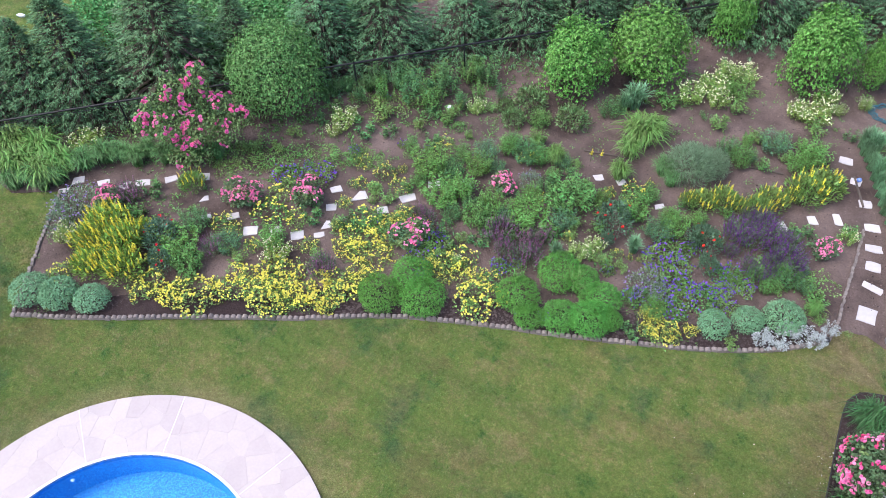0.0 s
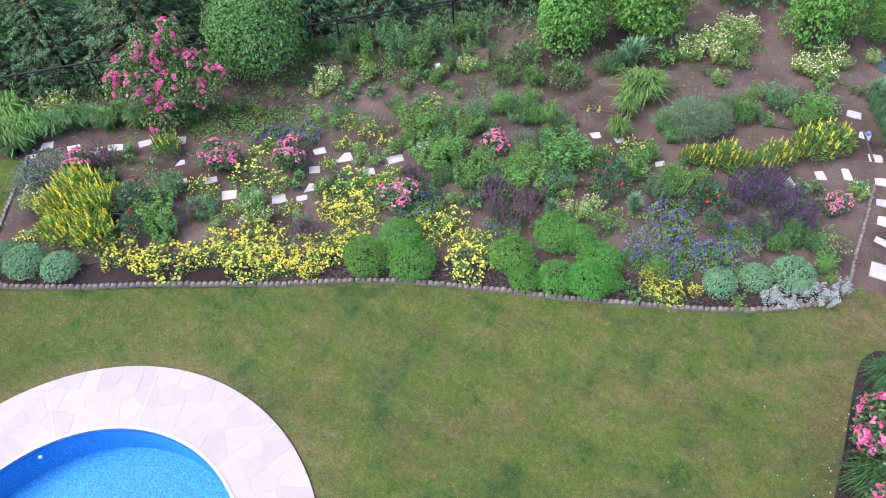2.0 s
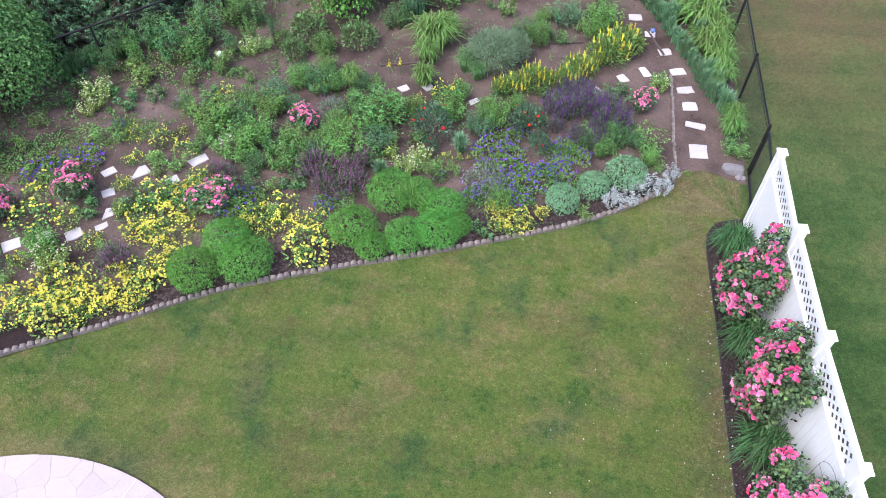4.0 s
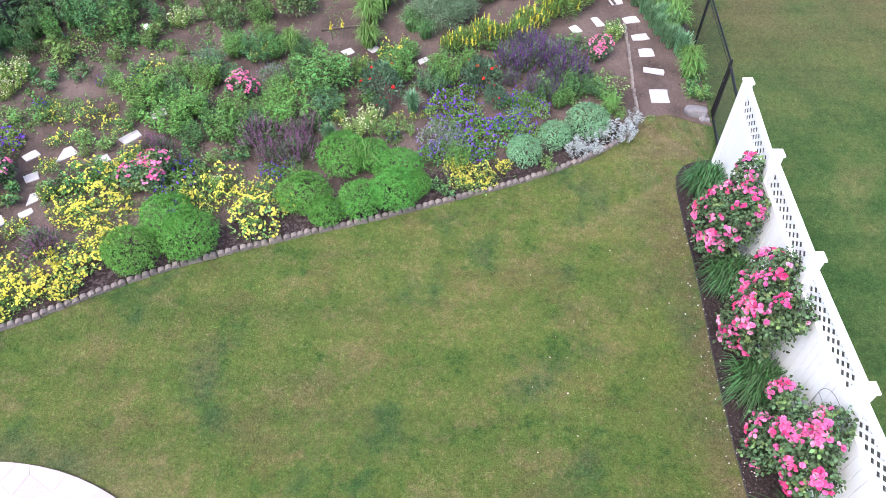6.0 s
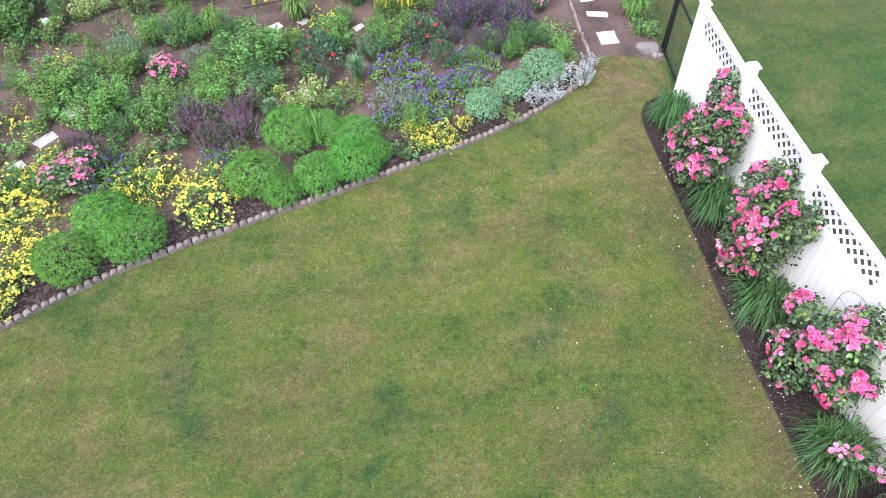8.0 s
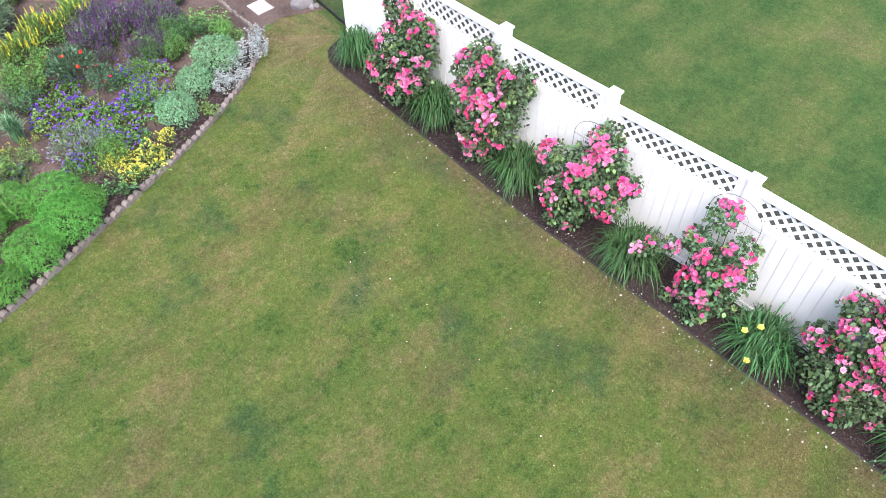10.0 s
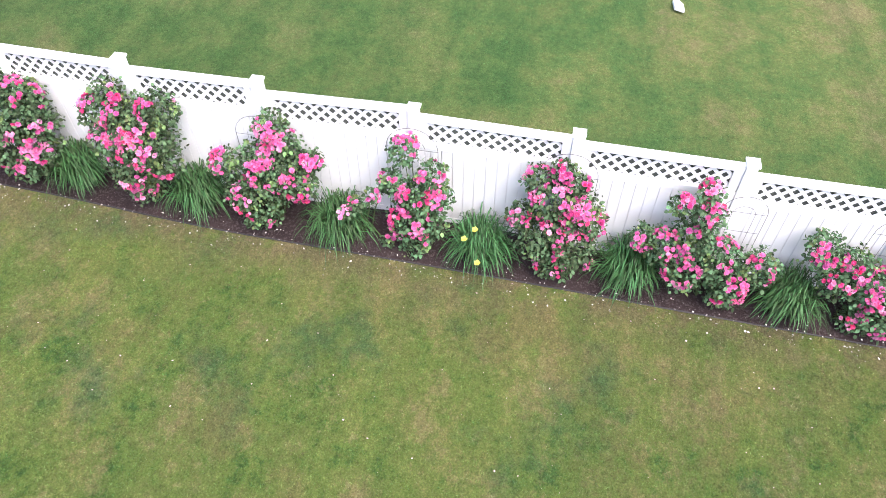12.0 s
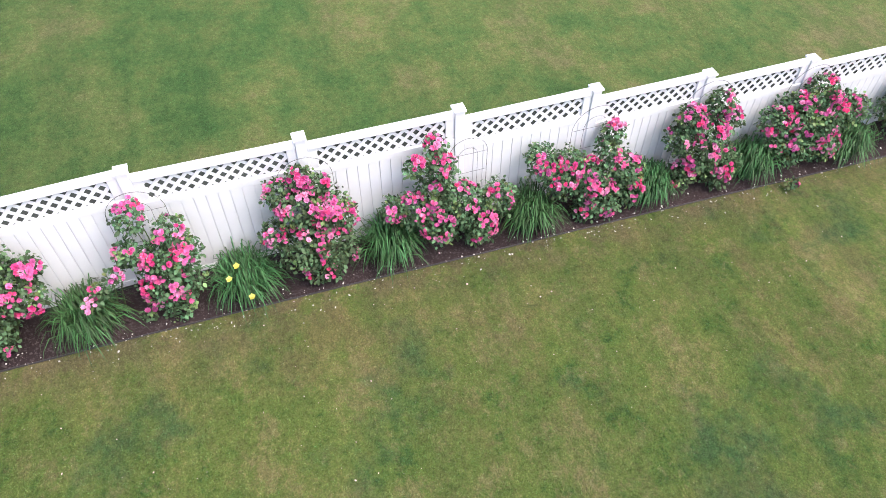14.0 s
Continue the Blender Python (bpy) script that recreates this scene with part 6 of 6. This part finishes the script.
for k, (x, y, r) in enumerate(FENCE_LILIES):
    root = straps("daylily", "dark green daylily clump with long arching leaves in the mulch", L_LILY, r * 1.10, 0.60, 560, 0.014, 500 + k, 0.02, "daylilies along the fence")
    root.matrix_basis = pose(x, y, plane_z(y))
    if k == 4:
        for dx, dy, z in ((-0.30, 0.04, 0.86), (-0.35, 0.16, 0.72), (-0.55, -0.04, 0.55)):
            part("flower_stalk", tube("flower_stalk", [(0, 0, 0), (dx * 0.6, dy * 0.6, z * 0.8), (dx, dy, z)], 0.004, STEM, 5), root)
            part("blossom", flower_mesh("blossom", np.array([(dx, dy, z)]), np.array([(-0.4, 0.1, 1.0)]), 0.075, F_YELLOW, np.random.default_rng(k), 7), root, "yellow daylily flower")

# long grass blades standing out of the soft green mounds
sedge = thing("grass_tuft", "few long pale grass blades growing through the green mounds", "grass tuft", pose(-5.95, -0.35, plane_z(-0.35) + 0.25))
part("leaves", arching("leaves", 26, 0.42, 0.38, 0.012, L_DAY, 91, 0.15), sedge)

straw = thing("grass_tuft", "thin tuft of yellowish grass on bare soil", "grass tuft", pose(-1.50, 1.31, plane_z(1.31)))
part("leaves", arching("leaves", 34, 0.30, 0.16, 0.009, L_STRAW, 92, 0.1), straw)

# small dark lamp at the corner of the edging
puck = thing("garden_light", "small black solar lamp standing at the edging", "garden light", pose(-1.19, 0.63, plane_z(0.63)))
bm = bmesh.new()
bmesh.ops.create_cone(bm, cap_ends=True, segments=16, radius1=0.045, radius2=0.060, depth=0.10, matrix=Matrix.Translation((0, 0, 0.06)))
part("body", bm_mesh("body", bm, PLASTIC), puck)
bm = bmesh.new()
bmesh.ops.create_uvsphere(bm, u_segments=16, v_segments=8, radius=0.072, matrix=Matrix.Translation((0, 0, 0.11)) @ Matrix.Diagonal((1, 1, 0.4, 1)))
part("cap", bm_mesh("cap", bm, PLASTIC, True), puck, "domed dark cap")

# two yellow flower spikes standing alone on bare soil
for x, y in ((-6.80, 3.27), (-6.58, 3.34)):
    poker = thing("poker_flower", "single yellow flower spike on a bare stalk", "flowering plant", pose(x, y, plane_z(y)), "yellow poker flowers")
    part("stalk", tube("stalk", [(0, 0, -0.02), (0, 0, 0.3)], 0.006, STEM, 5), poker)
    part("flower_spike", one_spike(F_GOLD, 1, 34, 0.026, 0.18), poker, m=pose(0, 0, 0.26))

# wire arches behind the roses
for y, z, w in ((-5.34, 1.30, 0.31), (-7.31, 1.44, 0.32), (-9.21, 1.38, 0.34), (-11.28, 1.10, 0.26), (-13.07, 1.14, 0.34), (-14.80, 1.12, 0.36), (-16.53, 0.97, 0.38)):
    h = z - plane_z(y)
    arch = thing("wire_arch", "thin grey wire garden arch against the fence", "trellis", pose(-0.12, y, plane_z(y)), "wire arches")
    for name, a, hh in (("outer_hoop", w, h), ("inner_hoop", w * 0.5, h - 0.16)):
        pts = [(0, -a, 0), (0, -a, hh - a)] + [(0, -a * math.cos(q), hh - a + a * math.sin(q)) for q in np.linspace(0.2, 2.94, 14)] + [(0, a, hh - a), (0, a, 0)]
        part(name, tube(name, pts, 0.0032 if a > 0.2 else 0.0022, WIRE, 5), arch)
    for zz in (0.3, 0.62, 0.94, h - w):
        part("crossbar", tube("crossbar", [(0, -w, zz), (0, w, zz)], 0.0024, WIRE, 5), arch)

# ---- small things ----


def rock_mesh(seed, size, block=1.0):
    bm = bmesh.new()
    bmesh.ops.create_icosphere(bm, subdivisions=3, radius=1.0)
    for v in bm.verts:
        d = 1 + 0.28 * noise.noise(v.co * 1.3 + Vector((seed, 0, 0))) + 0.08 * noise.noise(v.co * 4 + Vector((0, seed, 0)))
        c = [math.copysign(abs(u) ** block, u) for u in v.co]
        v.co = Vector((c[0] * size[0], c[1] * size[1], c[2] * size[2])) * d
    return bm_mesh("rock", bm, ROCK, True)


for k, (x, y, s) in enumerate(((0.04, 1.13, (0.21, 0.10, 0.10)), (0.12, 0.99, (0.07, 0.055, 0.05)), (0.20, 0.97, (0.06, 0.05, 0.04)),
                               (0.30, 8.33, (0.16, 0.12, 0.09)), (-0.01, 8.63, (0.12, 0.10, 0.08)), (-0.21, 8.50, (0.10, 0.08, 0.06)))):
    thing("rock", "rounded grey-brown field stone on the soil", "rock", pose(x, y, plane_z(y) + s[2] * 0.5, 0, 0, 40 * k - 6), "field stones", data=rock_mesh(3.1 * k, s, 1.0 if k else 0.5))

hose = []
for k in range(160):
    a = k * 0.17
    r = 0.34 + 0.05 * math.sin(k * 0.37) + 0.03 * math.sin(k * 1.7)
    hose.append((r * 1.25 * math.cos(a), r * math.sin(a), 0.025 + 0.015 * (k // 37) + 0.008 * math.sin(k * 0.9)))
thing("garden_hose", "coiled teal garden hose lying on the soil", "hose", pose(-0.75, 7.87, plane_z(7.87)), data=tube("garden_hose", hose, 0.011, HOSE, 6))

stake = thing("garden_stake", "thin garden stake with a blue glass ball", "garden ornament", pose(-1.20, 5.10, plane_z(5.10)))
part("rod", tube("rod", [(0, 0, -0.05), (0, 0, 0.17)], 0.008, WIRE, 6), stake)
bm = bmesh.new()
bmesh.ops.create_uvsphere(bm, u_segments=16, v_segments=10, radius=0.055)
part("ball", bm_mesh("ball", bm, GLASS_BLUE, True), stake, "shiny blue glass ball", pose(0, 0, 0.21))

# timber edging strips; the second stands in for dark soaker hose lines
for x, y, a, length in ((-1.12, 4.94, 108, 0.95), (-6.47, 3.68, 12, 1.2), (-3.11, 4.72, 8, 0.8)):
    thing("timber_edging", "weathered low strip in the soil, timber edging and soaker hose line", "timber", pose(x, y, plane_z(y) + 0.03, 0, 0, a), "timber edgings",
          data=box_mesh("timber_edging", (length, 0.04, 0.05), TIMBER, 0.008))

for x, y in ((-10.48, 3.33),):
    tag = thing("plant_tag", "white plant label on a short stake", "plant label", pose(x, y, plane_z(y), 0, 0, 30), "plant labels")
    part("stake", tube("stake", [(0, 0, -0.04), (0, 0, 0.22)], 0.005, WIRE, 5), tag)
    part("card", box_mesh("card", (0.11, 0.006, 0.10), TAG, 0.002), tag, m=pose(0, -0.01, 0.26, -35, 0, 0))

for x, y, a, big in ((6.25, -10.86, 10, 1.0), (-23.43, 1.84, 10, 0.6)):
    plate = thing("lawn_sign", "small flat white marker lying on the lawn", "marker", pose(x, y, plane_z(y) + 0.04, 6, 3, a), "white lawn markers",
                  data=slab_mesh("lawn_sign", [(big * u, big * v) for u, v in ((-0.2, -0.07), (0.05, -0.10), (0.22, -0.02), (0.18, 0.08), (-0.12, 0.10))], 0.0, 0.05, TAG))


def inside(x, y, poly):
    hit = np.zeros(len(x), bool)
    for (ax, ay), (bx, by) in zip(poly, poly[1:] + poly[:1]):
        cross = ((ay > y) != (by > y)) & (x < (bx - ax) * (y - ay) / (by - ay + 1e-12) + ax)
        hit ^= cross
    return hit


def heights(x, y):
    d = np.hypot(x - POOL[0], y - POOL[1])
    u = np.clip((d - 3.7) / 2.3, 0, 1)
    flat = 0.038 * 40 * np.tanh(y / 40)
    return POOL_Z - 0.035 + (flat - POOL_Z + 0.035) * u * u * (3 - 2 * u)


def scatter(n, x0, x1, y0, y1, g):
    return g.uniform(x0, x1, n), g.uniform(y0, y1, n)


def chips(name, label, category, n, area, keep, size, material, seed, flat=0.5, lift=0.016):
    """Loose small lumps lying about: squashed four-sided grains."""
    g = np.random.default_rng(seed)
    x, y = scatter(n, *area, g)
    ok = keep(x, y)
    x, y = x[ok], y[ok]
    n = len(x)
    s = size * (0.4 + 1.2 * g.random(n) ** 2)
    c = np.stack([x, y, heights(x, y) + lift], 1)
    a = g.random(n) * 6.283
    u = np.stack([np.cos(a), np.sin(a), 0.2 * g.normal(size=n)], 1) * s[:, None]
    w = np.stack([-np.sin(a), np.cos(a), 0.2 * g.normal(size=n)], 1) * (s * (0.4 + 0.5 * g.random(n)))[:, None]
    t = np.stack([np.zeros(n), np.zeros(n), s * flat], 1)
    v = np.stack([c + u, c + w, c - u, c - w, c + t + 0.2 * u], 1).reshape(-1, 3)
    b = (np.arange(n) * 5)[:, None]
    f = np.concatenate([b + q for q in ((0, 1, 4), (1, 2, 4), (2, 3, 4), (3, 0, 4))])
    tagged(new(name, fast_mesh(name, v, f, material)), label, category, kind="stuff")


mulch_poly = MULCH_EDGE + [(0.12, -26.0), (0.12, -0.12)]


def near_front(x, y, reach):
    """Within reach of the bed's front edge."""
    best = np.full(len(x), 9.0)
    for (ax, ay), (bx, by) in zip(FRONT, FRONT[1:]):
        u = np.clip(((x - ax) * (bx - ax) + (y - ay) * (by - ay)) / ((bx - ax) ** 2 + (by - ay) ** 2), 0, 1)
        best = np.minimum(best, np.hypot(x - ax - u * (bx - ax), y - ay - u * (by - ay)))
    return best < reach


chips("soil_clods", "small clods and pebbles on the bare soil", "soil", 28000, (-19, 0.6, -6.5, 9.5), lambda x, y: inside(x, y, BED) & ~near_front(x, y, 0.5), 0.017, CLOD, 1, 0.5, 0.014)
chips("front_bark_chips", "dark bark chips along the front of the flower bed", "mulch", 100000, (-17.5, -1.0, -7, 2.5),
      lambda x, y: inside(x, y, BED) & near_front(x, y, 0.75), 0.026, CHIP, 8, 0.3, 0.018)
chips("bark_chips", "loose dark bark chips", "mulch", 17000, (-0.8, 0.0, -20, 0), lambda x, y: inside(x, y, mulch_poly), 0.016, CHIP, 2, 0.35)
chips("pale_pebbles", "pale pebbles and petals scattered by the mulch edge", "pebbles", 2000, (-1.5, -0.5, -20, -1.5),
      lambda x, y: (np.random.default_rng(4).random(len(x)) < np.exp(-((x + 0.80) / 0.16) ** 2) + 0.02), 0.012, PEBBLE, 3, 0.5, 0.03)
chips("fallen_petals", "fallen rose petals on the grass", "petals", 260, (-3.6, -0.5, -19, -2), lambda x, y: x > -9, 0.010, PETAL_LITTER, 6, 0.3, 0.045)


def lawn_blades(name, label, n, area, seed, size):
    g = np.random.default_rng(seed)
    x, y = scatter(n, *area, g)
    ok = ~inside(x, y, BED) & ~inside(x, y, mulch_poly) & (np.hypot(x - POOL[0], y - POOL[1]) > R_OUT + 0.02)
    x, y = x[ok], y[ok]
    n = len(x)
    a, lean = g.random(n) * 6.283, g.normal(size=(n, 2)) * 0.6
    s = size * (0.6 + 0.7 * g.random(n))
    c = np.stack([x, y, heights(x, y) - 0.004], 1)
    u = np.stack([np.cos(a), np.sin(a), np.zeros(n)], 1) * (s * 0.19)[:, None]
    t = np.stack([lean[:, 0], lean[:, 1], np.ones(n)], 1) * s[:, None]
    v = np.stack([c - u, c + u, c + t], 1).reshape(-1, 3)
    tagged(new(name, fast_mesh(name, v, np.arange(3 * n).reshape(-1, 3), BLADE)), label, "grass", kind="stuff")


lawn_blades("lawn_grass", "short mown grass with dry patches", 620000, (-17.0, 0.3, -15.5, 1.1), 11, 0.027)
lawn_blades("far_lawn_grass", "lush mown grass beyond the white fence", 105000, (0.12, 10.0, -18, 4), 12, 0.029)
lawn_blades("side_lawn_grass", "mown grass beside the flower bed", 40000, (-24, -15.0, -12, -3.5), 13, 0.05)


def seedlings(name, label, n, area, keep, length, material, seed):
    """Small self-sown plants: a few leaves fanning from one root."""
    g = np.random.default_rng(seed)
    x, y = scatter(n, *area, g)
    ok = inside(x, y, BED) & keep(x, y)
    for sx, sy, sr in STONES + [(a, b, 0.5 * c) for a, b, c, *_ in PATH_STONES]:
        ok &= np.hypot(x - sx, y - sy) > sr + 0.12
    x, y = x[ok], y[ok]
    k = 7
    x, y = np.repeat(x, k) + 0.03 * g.normal(size=len(x) * k), np.repeat(y, k) + 0.03 * g.normal(size=len(y) * k)
    c = np.stack([x, y, heights(x, y) + 0.02 + 0.03 * g.random(len(x))], 1)
    way = unit(g.normal(size=c.shape) * (1, 1, 0.3) + (0, 0, 0.5))
    s = length * (0.5 + g.random(len(x)))
    tagged(new(name, fast_mesh(name, leaf_quads(c, way, np.array((0, 0, 1.0)) + 0 * c, s, s * 0.45, 0.15), quads(len(c)), material)), label, "weeds", kind="stuff")


def patchy(low, scale=0.9):
    return lambda x, y: np.array([noise.noise(Vector((a * scale, b * scale, 3.0))) > low for a, b in zip(x, y)]) if len(x) else np.zeros(0, bool)


seedlings("self_sown_weeds", "scattered small weeds and seedlings on the bare soil", 5200, (-17.5, -1.7, -6.5, 8), patchy(0.05), 0.042, L_GREEN, 31)
seedlings("back_bed_weeds", "low green weeds covering the back of the bed", 3600, (-17, -8.5, -3.5, 6.5), lambda x, y: (y - x > 12.2) & patchy(-0.25, 1.3)(x, y), 0.048, L_GREEN, 32)
